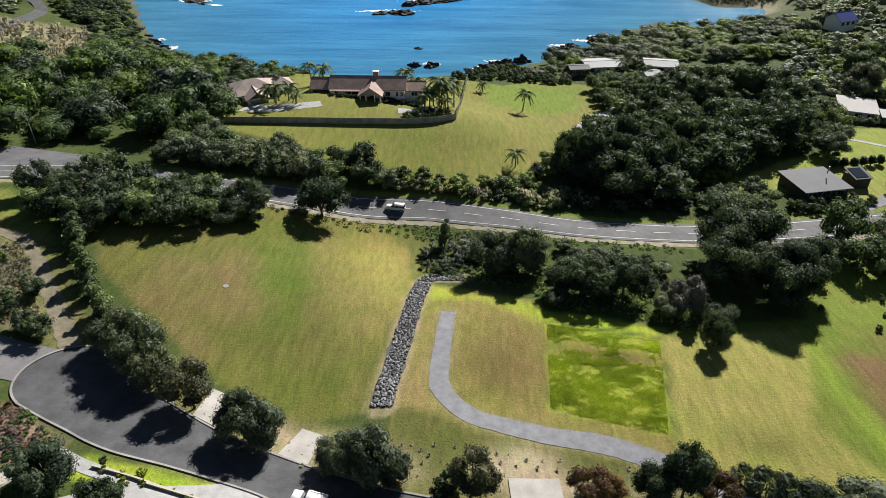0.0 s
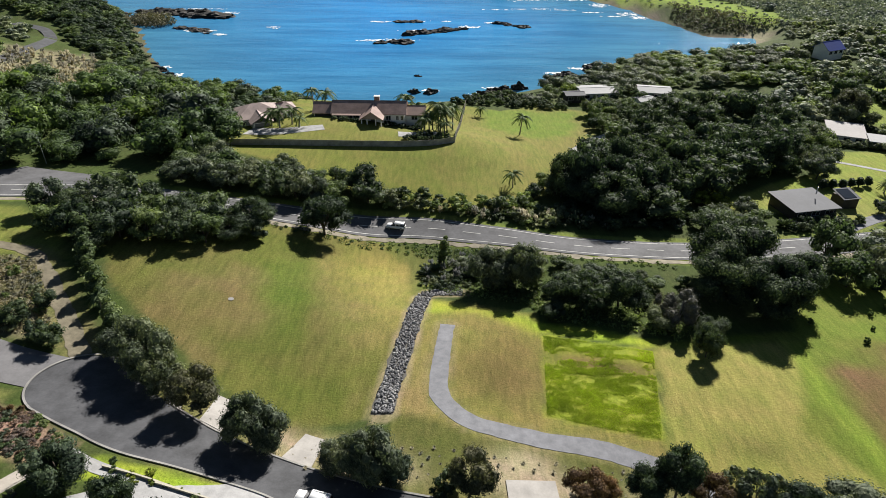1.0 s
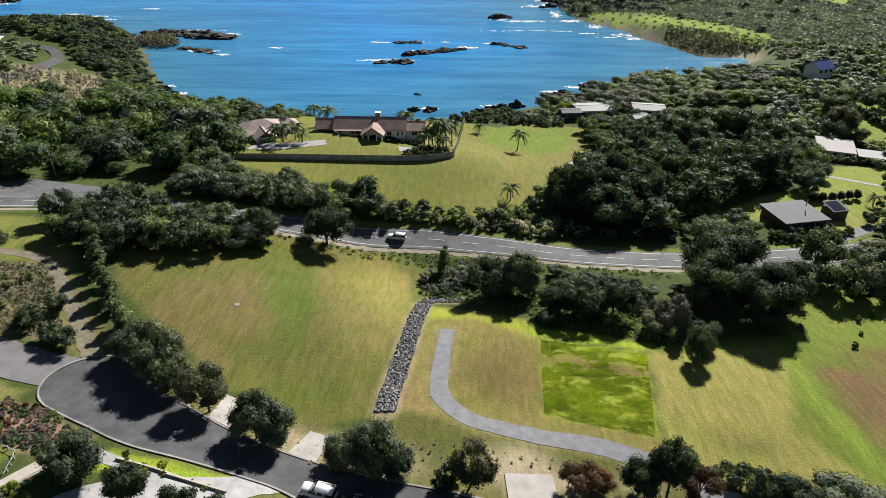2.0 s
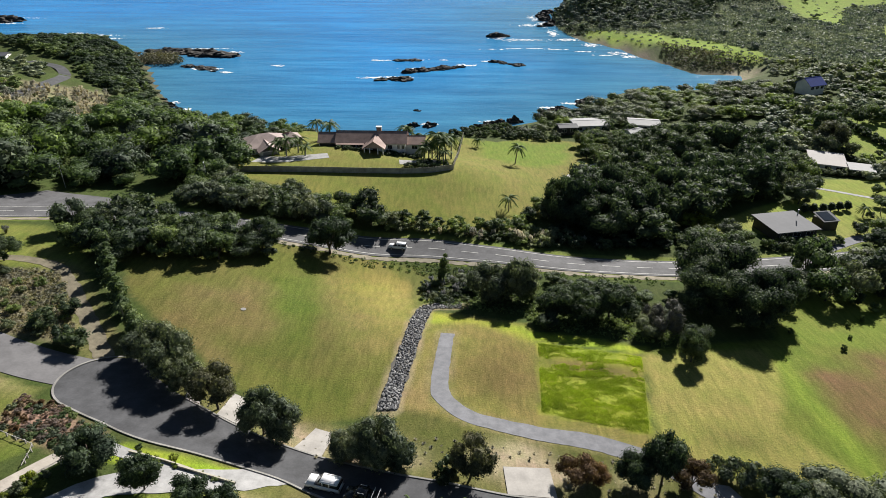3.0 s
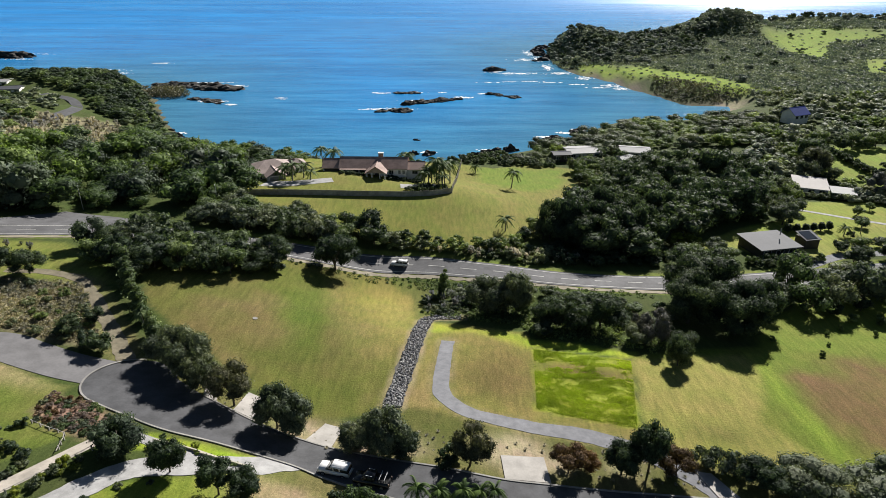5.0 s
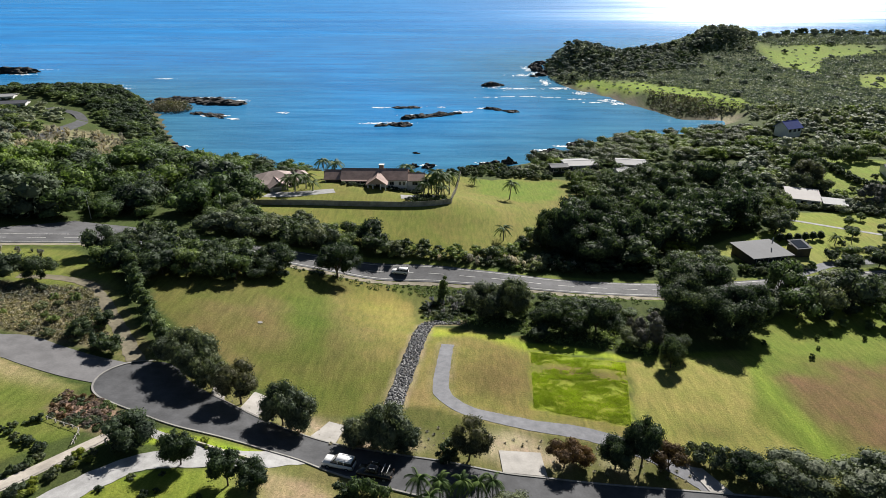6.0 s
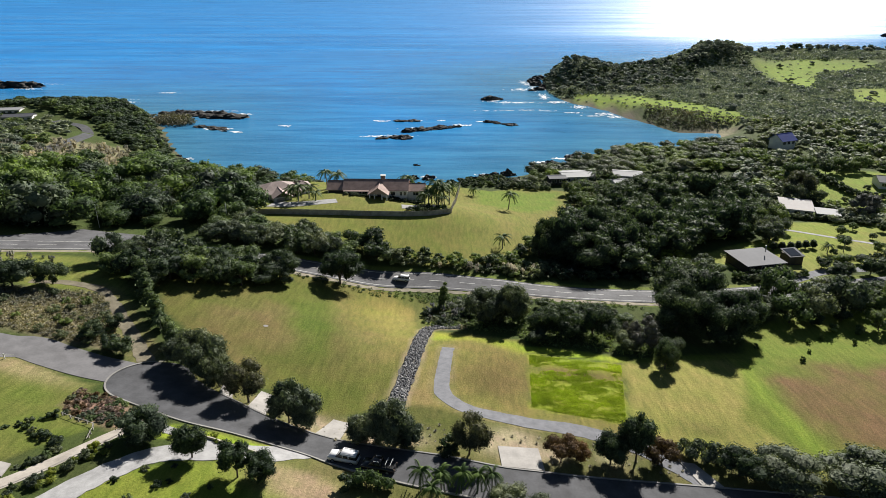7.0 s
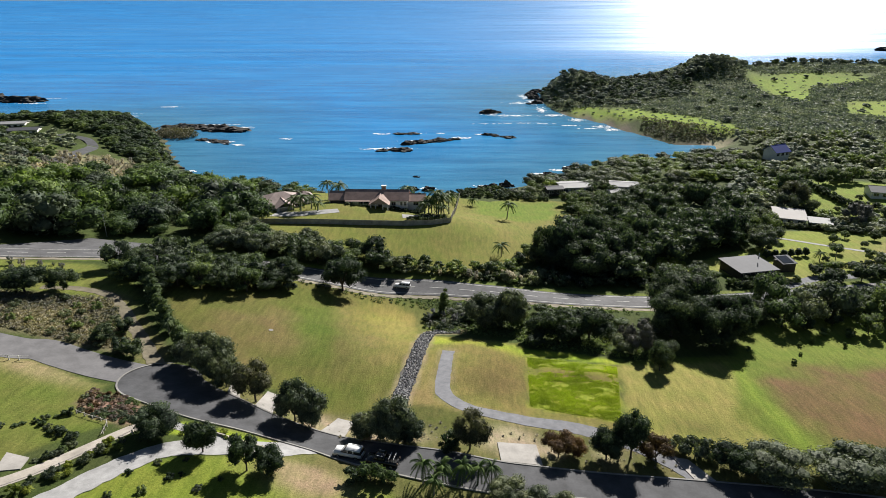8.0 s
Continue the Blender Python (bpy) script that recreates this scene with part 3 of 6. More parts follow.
# roads, drives and slabs
road = structure("road_main", ribbon("road_main", MAIN_ROAD, 8.2, 0.10, OLD_ASPHALT, 1.2, 8), "worn grey asphalt two-lane coast road", "road")
mesh_part("edge_line", ribbon("edge_line", MAIN_ROAD, 0.16, 0.135, LINE_PAINT, 1.2, 1, 3.2, 0.02), road, "worn white painted edge line")
mesh_part("edge_line", ribbon("edge_line", MAIN_ROAD, 0.16, 0.135, LINE_PAINT, 1.2, 1, -3.2, 0.02), road, "worn white painted edge line")
dash = curve_points([(*q, 0) for q in MAIN_ROAD], 2.0)
for i in range(2, len(dash) - 4, 4):
    mesh_part("centre_dash", ribbon("centre_dash", [dash[i], dash[i + 1], dash[i + 2]], 0.16, 0.14, LINE_PAINT, 1.0, 1, 0, 0.02), road)
structure("road_junction", patch("road_junction", [(-119, 117), (-104, 138), (-86, 134.5), (-72, 129)], 0.085, OLD_ASPHALT, 14, 12), "wide worn asphalt junction apron", "road")
structure("road_verge", ribbon("road_verge", MAIN_ROAD, 1.6, 0.07, plain("dusty_verge", (0.27, 0.24, 0.18), 0.95, grain=4), 1.2, 3, 5.2, 0.2, 0.8), "dusty gravel footpath beside the road", "path")
KERB = plain("weathered_kerb", (0.26, 0.25, 0.235), 0.9, grain=3)
structure("road_street", strip("road_street", STREET_NORTH, STREET_SOUTH, 180, 0.09, ASPHALT, 8), "dark asphalt residential street", "road")


def disc(name, cx, cy, r, lift, mat, inner=0.0, a0=0.0, a1=360.0):
    verts, faces = [], []
    n, m = 40, 6
    for i in range(n + 1):
        a = radians(a0 + (a1 - a0) * i / n)
        for j in range(m + 1):
            q = inner + (r - inner) * j / m
            x, y = cx + q * math.cos(a), cy + q * math.sin(a)
            verts.append((x, y, 0))
    verts = on_ground(verts, lift)
    for i in range(n):
        for j in range(m):
            k = i * (m + 1) + j
            faces.append((k, k + m + 1, k + m + 2, k + 1)[::-1])
    return mesh_of(name, verts, faces, mat)


structure("road_turning_head", disc("road_turning_head", -51.9, 64.3, 6.9, 0.075, ASPHALT), "dark asphalt turning head of the street", "road")
structure("kerb_turning_head", disc("kerb_turning_head", -51.9, 64.3, 7.15, 0.20, KERB, 6.85, 95, 238), "curved pale concrete kerb", "kerb")
structure("kerb_north", ribbon("kerb_north", STREET_NORTH[3:], 0.28, 0.20, KERB, 1.0, 2), "pale concrete kerb and channel", "kerb")
structure("kerb_south", ribbon("kerb_south", STREET_SOUTH, 0.28, 0.20, KERB, 1.0, 2), "pale concrete kerb and channel", "kerb")
structure("road_upper", ribbon("road_upper", [(-110, 73), (-83, 69), (-76, 69.8), (-71, 68.6), (-64, 67), (-57, 66)], (8.2, 7.5), 0.07, plain("pale_worn_seal", (0.148, 0.144, 0.147), 0.85, grain=3, depth=0.2), 1.0, 6), "pale worn chip-seal side road", "road")
structure("track", ribbon("track", [(-55.5, 70.5), (-61, 77.5), (-66.3, 84), (-71.2, 90), (-76.5, 95.2), (-84, 97), (-92, 96)], (2.8, 2.2), 0.05, plain("gravel_track", (0.185, 0.162, 0.112), 0.95, grain=5, depth=0.3), 1.0, 5, 0, 0.2, 0.4), "pale gravel vehicle track with grassy edges", "track")
structure("driveway_gravel", ribbon("driveway_gravel", DRIVE, (2.6, 3.9), 0.05, GRAVEL, 0.8, 6, 0, 0.1, 0.2), "curved grey gravel driveway across the plot", "driveway")
structure("driveway_lower", ribbon("driveway_lower", [(-20.5, 49.6), (-26, 46.8), (-33.5, 44.7), (-41.2, 42.2), (-45, 38.4), (-48.8, 33), (-52, 27), (-55, 18)], (4.0, 3.6), 0.07, PALE_GRAVEL, 0.8, 5, 0, 0.2, 0.4), "pale crushed-shell driveway", "driveway")
structure("path_lower", ribbon("path_lower", [(-47, 49.5), (-49, 46.5), (-52.6, 40.4), (-56, 35.3), (-60, 31), (-68, 25)], 2.2, 0.06, plain("pale_concrete_path", (0.40, 0.36, 0.31), 0.9, grain=3), 0.8, 4), "pale concrete path between hedges", "path")
structure("pavement_lower", ribbon("pavement_lower", [(-47.5, 52.4), (-46, 51.5), (-41, 49.3), (-33, 47.3)], 1.8, 0.06, PALE_GRAVEL, 0.8, 3, 0.9), "pale pavement edge of the street", "pavement")
for nm, q, lb in (("slab_pad", [(7.1, 52.2), (13.5, 53.2), (13.9, 47.9), (7.4, 47.3)], "pale concrete vehicle crossing slab"),
                  ("slab_crossing", [(-20.0, 60.4), (-17.0, 59.3), (-17.7, 53.6), (-21.9, 55.2)], "pale concrete driveway crossing"),
                  ("slab_crossing_far", [(-33.4, 65.3), (-30.4, 64.3), (-30.6, 58.1), (-33.9, 59.5)], "pale concrete driveway crossing"),
                  ("slab_crossing_upper", [(-40.6, 68.2), (-39.3, 68.4), (-37.0, 61.2), (-39.6, 62.6)], "pale concrete driveway crossing"),
                  ("slab_patio", [(-61.6, 38.9), (-58.1, 38.2), (-57.6, 35.6), (-60.4, 34.6)], "pale concrete patio slab beside the hedge"),
                  ("slab_crossing_east", [(35.9, 53.2), (38.2, 53.0), (41.0, 47.8), (37.6, 47.9)], "pale concrete driveway crossing")):
    structure(nm, patch(nm, q, 0.16, CONCRETE), lb, "driveway")
structure("path_house", ribbon("path_house", [(-62, 176), (-54, 174.5), (-47, 176), (-40, 178.5)], (7, 4), 0.06, PALE_GRAVEL, 1.0, 4), "pale gravel forecourt of the tiled house", "driveway")
structure("path_house_east", ribbon("path_house_east", [(-18, 180), (-12, 181), (-6, 184)], 4, 0.06, PALE_GRAVEL, 1.0, 4), "pale gravel forecourt of the tiled house", "driveway")
structure("road_hill", ribbon("road_hill", [(-177, 228), (-179, 250), (-181, 265), (-184, 284), (-191, 298), (-204, 311), (-222, 322)], 5.0, 0.08, ASPHALT, 1.5, 4), "grey asphalt road curving over the hill", "road")
structure("driveway_clearing", ribbon("driveway_clearing", [(37, 187), (41, 193.5), (45.5, 200.5), (52, 207), (58, 216)], 5.0, 0.07, PALE_GRAVEL, 1.0, 4), "pale gravel drive between trees", "driveway")
structure("driveway_shed", ribbon("driveway_shed", [(84, 131), (100, 142), (112, 149), (125, 152)], 3.4, 0.07, GRAVEL, 1.0, 4), "grey gravel drive by the dark-roofed house", "driveway")
structure("path_garden", ribbon("path_garden", [(112, 190), (120, 189), (132, 182), (146, 174), (160, 168)], 1.8, 0.06, PALE_GRAVEL, 1.0, 3), "pale gravel path across a lawn", "path")
structure("manhole_cover", disc("manhole_cover", -39.6, 90.0, 0.5, 0.08, KERB), "round pale concrete manhole cover in the field", "manhole")


# ---- plants ----
def leaf_cards(rng, centres, normals, size, narrow=0.55, spread=0.7):
    """Pointed three-cornered leaf tufts at the given places."""
    n = len(centres)
    nv = normals + rng.normal(0, spread, (n, 3))
    nv /= np.linalg.norm(nv, axis=1, keepdims=True)
    t = np.cross(nv, rng.normal(0, 1, (n, 3)))
    t /= np.linalg.norm(t, axis=1, keepdims=True)
    b = np.cross(nv, t)
    s = size * rng.uniform(0.6, 1.4, (n, 1))
    v = np.stack([centres + t * s * 1.2, centres - t * s * 0.8 + b * s * narrow * 1.3, centres - t * s * 0.8 - b * s * narrow * 1.3], 1).reshape(-1, 3)
    f = np.arange(3 * n).reshape(n, 3)
    return v, f


def lobe_cores(rng, cs, rs, flat):
    """The dense inner foliage of each lobe, a rough faceted lump."""
    bm = bmesh.new()
    for c, r in zip(cs, rs):
        g = bmesh.ops.create_icosphere(bm, subdivisions=1, radius=1.0)
        for w in g["verts"]:
            k = r * rng.uniform(0.62, 0.9)
            w.co = Vector((c[0] + w.co.x * k, c[1] + w.co.y * k, c[2] + w.co.z * k * flat))
    bm.verts.index_update()
    v = np.array([w.co for w in bm.verts])
    f = [[w.index for w in q.verts] for q in bm.faces]
    bm.free()
    return v, np.array(f)


def tube(bm, pts, r0, r1, sides=6):
    """A tapered limb along points."""
    rings = []
    for i, p in enumerate(pts):
        d = (pts[min(i + 1, len(pts) - 1)] - pts[max(i - 1, 0)]).normalized()
        u = d.orthogonal().normalized()
        w = d.cross(u)
        r = r0 + (r1 - r0) * i / (len(pts) - 1)
        rings.append([bm.verts.new(p + (u * math.cos(a) + w * math.sin(a)) * r) for a in [2 * math.pi * k / sides for k in range(sides)]])
    for a, b in zip(rings, rings[1:]):
        for k in range(sides):
            bm.faces.new((a[k], a[(k + 1) % sides], b[(k + 1) % sides], b[k]))
    bm.faces.new(rings[-1])


FAR_AWAY = pose(0, -700, -60)


def make_tree(name, seed, radius, tall, count, size, leaf, bark=BARK, lobes=13, flat=0.8, clear=0.25, column=False, fill=0.25, lump=(0.2, 0.46)):
    """A tree: a tapered trunk with limbs, and a crown of leaf tufts gathered in uneven lobes."""
    rng = np.random.default_rng(seed)
    rnd = random.Random(seed)
    base = new(name)
    mid = tall * (clear + (1 - clear) * 0.5)
    up = tall * (1 - clear) * 0.5
    cs, rs = [], []
    for i in range(lobes):
        a = i * 2.4 + rnd.uniform(-0.5, 0.5)
        h = rnd.uniform(-0.75, 0.8)
        if column:
            w = radius * (1 - 0.75 * (h * 0.5 + 0.5)) * 0.45
            r = radius * rnd.uniform(0.5, 0.7) * (1.05 - 0.55 * (h * 0.5 + 0.5))
        else:
            w = radius * math.sqrt(max(0.08, 1 - h * h)) * rnd.uniform(0.42, 0.88)
            r = radius * rnd.uniform(*lump)
        cs.append((math.cos(a) * w, math.sin(a) * w, mid + h * (up - r * 0.5)))
        rs.append(r)
    cs, rs = np.array(cs), np.array(rs)
    pick = rng.choice(lobes, count, p=rs ** 2 / np.sum(rs ** 2))
    d = rng.normal(0, 1, (count, 3))
    d[:, 2] = d[:, 2] * 0.9 + 0.25
    d /= np.linalg.norm(d, axis=1, keepdims=True)
    depth = np.where(rng.random(count) < fill, rng.uniform(0.3, 0.85, count), rng.normal(0.95, 0.16, count))
    c = cs[pick] + d * (rs[pick] * depth)[:, None] * np.array((1, 1, flat))
    c[:, 2] = np.maximum(c[:, 2], tall * clear * 0.45 + 0.1)
    v, f = leaf_cards(rng, c, d, size, 0.55, 0.32)
    cv, cf = lobe_cores(rng, cs, rs, flat)
    cv[:, 2] = np.maximum(cv[:, 2], tall * clear * 0.5)
    v, f = np.concatenate([v, cv]), np.concatenate([f, cf + len(v)])
    mesh_part("crown", mesh_of("crown", v, f, leaf), base)
    bm = bmesh.new()
    top = Vector((rnd.uniform(-0.2, 0.2) * radius * 0.5, rnd.uniform(-0.2, 0.2) * radius * 0.5, tall * 0.72))
    fork = Vector((top.x * 0.4, top.y * 0.4, tall * max(clear, 0.2) * 0.9))
    thick = 0.035 * tall
    tube(bm, [Vector((0, 0, -0.8)), Vector((0, 0, 0.2)), fork, (fork + top) * 0.5, top], thick, thick * 0.25, 7)
    for k in range(5):
        e = Vector(cs[k])
        tube(bm, [fork * rnd.uniform(0.75, 1.0), fork * 0.4 + e * 0.6 + Vector((0, 0, 0.1 * tall)) * 0.3, e], thick * 0.55, thick * 0.12, 5)
    part("trunk", bm, bark, base, "", True)
    base.matrix_world = FAR_AWAY
    return base


def make_palm(name, seed, tall, fronds, length, leaf=PALM_GREEN):
    rng = np.random.default_rng(seed)
    rnd = random.Random(seed)
    base = new(name)
    bm = bmesh.new()
    lean = Vector((rnd.uniform(-0.3, 0.3), rnd.uniform(-0.3, 0.3), 0))
    tube(bm, [Vector((0, 0, -0.6)), Vector((0, 0, 0.3)), lean * 0.5 + Vector((0, 0, tall * 0.5)), lean + Vector((0, 0, tall))], 0.26, 0.15, 8)
    part("trunk", bm, PALE_BARK, base, "ringed pale palm trunk", True)
    for k in range(fronds):
        a, rise = k * 2.4, rnd.uniform(-0.2, 1.0)
        out = Vector((math.cos(a), math.sin(a), 0))
        side = Vector((-out.y, out.x, 0))
        head = lean + Vector((0, 0, tall))
        n = 14
        v = [head + out * length * (k2 / n) + Vector((0, 0, length * (rise * k2 / n - 0.85 * (k2 / n) ** 2))) for k2 in range(n + 1)]
        f = []
        for i in range(n):
            t = (i + 0.6) / n
            p, q = v[i + 1], out * 0.032 * length / 3
            w = length * 0.17 * math.sin(min(1, t * 1.2 + 0.15) * math.pi * 0.85) + 0.1
            for sg in (-1, 1):
                tip = p + side * sg * w + out * w * 0.5 - Vector((0, 0, w * 0.6))
                j = len(v)
                v += [tip + q, tip - q]
                f.append((i, i + 1, j, j + 1))
        mesh_part("frond", mesh_of("frond", v, f, leaf), base)
    base.matrix_world = FAR_AWAY
    return base


def make_tuft(name, seed, blades, length, leaf, plumes=0):
    """A tussock of arching blades, with or without plumes on stalks."""
    rnd = random.Random(seed)
    base = new(name)
    v, f = [], []
    for k in range(blades):
        a = rnd.uniform(0, 6.283)
        o = Vector((math.cos(a), math.sin(a), 0))
        s = Vector((-o.y, o.x, 0)) * 0.05 * length
        ln, le = length * rnd.uniform(0.6, 1.1), rnd.uniform(0.25, 0.9)
        p0, p1, p2 = o * 0.1, o * ln * le * 0.45 + Vector((0, 0, ln * 0.75)), o * ln * le + Vector((0, 0, ln * (0.95 - le * 0.6)))
        j = len(v)
        v += [p0 - s, p0 + s, p1 + s, p1 - s, p2]
        f += [(j, j + 1, j + 2, j + 3), (j + 3, j + 2, j + 4)]
    mesh_part("foliage", mesh_of("foliage", v, f, leaf), base)
    if plumes:
        v, f = [], []
        for k in range(plumes):
            a = rnd.uniform(0, 6.283)
            o = Vector((math.cos(a), math.sin(a), 0))
            p = o * length * rnd.uniform(0.1, 0.5) + Vector((0, 0, length * rnd.uniform(0.9, 1.4)))
            for q in range(3):
                s = Vector((math.cos(q * 1.05), math.sin(q * 1.05), 0)) * 0.2 * length
                j = len(v)
                v += [p - Vector((0, 0, 0.3 * length)), p + s, p + Vector((0, 0, 0.34 * length)), p - s]
                f.append((j, j + 1, j + 2, j + 3))
        mesh_part("plume", mesh_of("plume", v, f, PLUME), base, "cream feathery plumes")
    base.matrix_world = FAR_AWAY
    return base


BROAD = [make_tree("tree", 10 + i, 4, 7.6, 8200, 0.165, DARK_GREEN, lobes=30, clear=0.12) for i in range(4)]
AIRY = [make_tree("tree", 20 + i, 4, 7.0, 9000, 0.15, OLIVE, lobes=34, flat=0.7, clear=0.10) for i in range(3)]
MIDS = [make_tree("tree", 30 + i, 4, 7.6, 2300, 0.26, m, lobes=18, clear=0.08, lump=(0.24, 0.5)) for i, m in enumerate((DARK_GREEN, DARK_GREEN, MID_GREEN, OLIVE, OLIVE, MID_GREEN, OLIVE))]
BIGS = [make_tree("tree", 40 + i, 8, 15, 26000, 0.21, m, lobes=50, clear=0.08, lump=(0.13, 0.33)) for i, m in enumerate((OLIVE, DARK_GREEN))]
UMBRELLA = [make_tree("tree", 55 + i, 4, 7.6, 8000, 0.16, m, lobes=26, flat=0.75, clear=0.24) for i, m in enumerate((BRONZE, DARK_GREEN))]
RED = [make_tree("tree", 50 + i, 3, 5, 6500, 0.14, REDDISH, lobes=14, clear=0.1) for i in range(2)]
CONES = [make_tree("conifer", 60 + i, 1.7, 7, 3000, 0.2, m, lobes=14, clear=0.05, column=True) for i, m in enumerate((DARK_GREEN, MID_GREEN))]
BUSH = [make_tree("bush", 70 + i, 1.5, 2.2, 900, 0.15, m, lobes=9, clear=0.02) for i, m in enumerate((DARK_GREEN, MID_GREEN, OLIVE, YELLOW_GREEN, CRIMSON, REDDISH))]
FARS = [make_tree("tree", 80 + i, 4, 7, 640, 0.49, m, lobes=14, clear=0.06) for i, m in enumerate((SCRUB, SCRUB, MID_GREEN, DARK_GREEN, OLIVE))]
SPARSE = [make_tree("tree", 95 + i, 4, 7, 300, 0.72, m, lobes=9, clear=0.06) for i, m in enumerate((SCRUB, DARK_GREEN, SCRUB))]
BACKS = [make_tree("tree", 85 + i, 4, 7.4, 2000, 0.27, m, lobes=12, clear=0.06, lump=(0.32, 0.58)) for i, m in enumerate((OLIVE, MID_GREEN, FRESH, MID_GREEN, OLIVE))]
BARE = [make_tree("tree", 90 + i, 3.5, 6.5, 5000, 0.12, GREY_TWIG, PALE_BARK, lobes=18, clear=0.1, fill=0.6) for i in range(2)]
PALMS = [make_palm("palm", 100 + i, t, 20, ln) for i, (t, ln) in enumerate(((5.0, 3.4), (4.0, 3.0), (6.5, 3.2)))]
CABBAGE = [make_palm("palm", 110, 3.2, 20, 1.6, MID_GREEN)]
TUFTS = [make_tuft("pampas_tussock", 120, 60, 1.7, DRY_GRASS, 9), make_tuft("flax_tussock", 121, 60, 1.5, OLIVE), make_tuft("pampas_tussock", 122, 50, 1.6, OLIVE, 4), make_tuft("dry_tussock", 123, 50, 1.6, DRY_GRASS), make_tuft("flax_tussock", 124, 160, 1.3, YELLOW_GREEN)]

LABELS = {"dark": "dark green broad-leaved domed tree", "olive": "grey-green airy tree", "big": "very large spreading dark evergreen tree in the gully", "red": "small tree with reddish-brown foliage"}
plant_dice = random.Random(5)


def plant(proto, x, y, radius, proto_radius, label, category="tree", group="", tall=1.0, sink=0.1):
    s = radius / proto_radius
    k = plant_dice.uniform(0.92, 1.08)
    m = pose(x, y, ground_z(x, y) - sink, plant_dice.uniform(-3, 3), plant_dice.uniform(-3, 3), plant_dice.uniform(0, 360)) @ Matrix.Diagonal((s * k, s / k, s * tall, 1))
    return tagged(copy_thing(proto, m), label, category, group)


def dart(poly, gap, seed, tries=30, keep=None):
    """Places in an outline, no two nearer than gap."""
    rnd = random.Random(seed)
    xs, ys = [p[0] for p in poly], [p[1] for p in poly]
    area = (max(xs) - min(xs)) * (max(ys) - min(ys))
    n = int(area / gap / gap * tries * 0.25)
    px = np.array([rnd.uniform(min(xs), max(xs)) for _ in range(n)])
    py = np.array([rnd.uniform(min(ys), max(ys)) for _ in range(n)])
    ok = edge_distance(poly, px, py) > 0
    px, py = px[ok], py[ok]
    ok = keep(px, py) if keep else np.ones(len(px), bool)
    cells, out = {}, []
    for x, y, o in zip(px, py, ok):
        if not o:
            continue
        c = (int(x // gap), int(y // gap))
        near = [q for i in (-1, 0, 1) for j in (-1, 0, 1) for q in cells.get((c[0] + i, c[1] + j), ())]
        if all((x - a) ** 2 + (y - b) ** 2 > gap * gap for a, b in near):
            cells.setdefault(c, []).append((x, y))
            out.append((x, y))
    return out


ROAD_LINE = np.array([(p.x, p.y) for p in curve_points([(*q, 0) for q in MAIN_ROAD], 2.0)])


def off_road(x, y, room=6.0):
    return np.min(np.hypot(ROAD_LINE[:, 0, None] - x, ROAD_LINE[:, 1, None] - y), 0) > room


CLEARING = np.array([(37, 187), (41, 193.5), (45.5, 200.5), (52, 207), (58, 216)])


def off_drive(x, y):
    """Room to the drive between the trees, more on its near side."""
    return np.min(np.hypot(CLEARING[:, 0, None] - x, (CLEARING[:, 1, None] - 3) - y), 0) > 7


def wood(poly, gap, seed, protos, proto_radius, label, group, rmin, rmax, tall=(0.85, 1.2), room=6.0):
    for x, y in dart(poly, gap, seed, keep=lambda a, b: off_road(a, b, room) & (height(a, b) > 1.0) & off_drive(a, b)):
        plant(plant_dice.choice(protos), x, y, plant_dice.uniform(rmin, rmax), proto_radius, label, "tree", group, plant_dice.uniform(*tall))


def thicket(name, protos, placed, label, category):
    """Growth too thick to count: one mesh gathered from copies of plants, each (proto, x, y, scale, height)."""
    v, f, slots, mats, count = [], [], [], [], 0
    for proto, x, y, s, tall in placed:
        turn = plant_dice.uniform(0, 6.283)
        c, q = math.cos(turn), math.sin(turn)
        z = ground_z(x, y) - 0.1
        for ob in proto.children:
            if ob.name.startswith("trunk"):
                continue
            me = ob.data
            co = np.empty(len(me.vertices) * 3, np.float32)
            me.vertices.foreach_get("co", co)
            co = co.reshape(-1, 3) * s
            v.append(np.stack([co[:, 0] * c - co[:, 1] * q + x, co[:, 0] * q + co[:, 1] * c + y, co[:, 2] * tall + z], 1))
            if me.materials[0] not in mats:
                mats.append(me.materials[0])
            at = np.empty(len(me.loops), np.int32)
            me.loops.foreach_get("vertex_index", at)
            tot = np.empty(len(me.polygons), np.int32)
            me.polygons.foreach_get("loop_total", tot)
            f.append((at + count, tot))
            slots.append(np.full(len(tot), mats.index(me.materials[0]), np.int32))
            count += len(co)
    out = bpy.data.meshes.new(name)
    loops, totals = np.concatenate([a for a, _ in f]), np.concatenate([t for _, t in f])
    out.vertices.add(count)
    out.vertices.foreach_set("co", np.concatenate(v).astype(np.float32).ravel())
    out.loops.add(len(loops))
    out.loops.foreach_set("vertex_index", loops)
    out.polygons.add(len(totals))
    out.polygons.foreach_set("loop_start", np.concatenate([[0], np.cumsum(totals)[:-1]]).astype(np.int32))
    for m in mats:
        out.materials.append(m)
    out.polygons.foreach_set("material_index", np.concatenate(slots))
    out.update(calc_edges=True)
    return tagged(new(name, out), label, category, kind="stuff")


HILL_LINE = np.array([(-177, 228), (-179, 250), (-181, 265), (-184, 284), (-191, 298), (-204, 311), (-222, 322)])


def HILL_GAP(x, y):
    """Room to the hill road."""
    return np.min(np.hypot(HILL_LINE[:, 0, None] - x, HILL_LINE[:, 1, None] - y), 0)


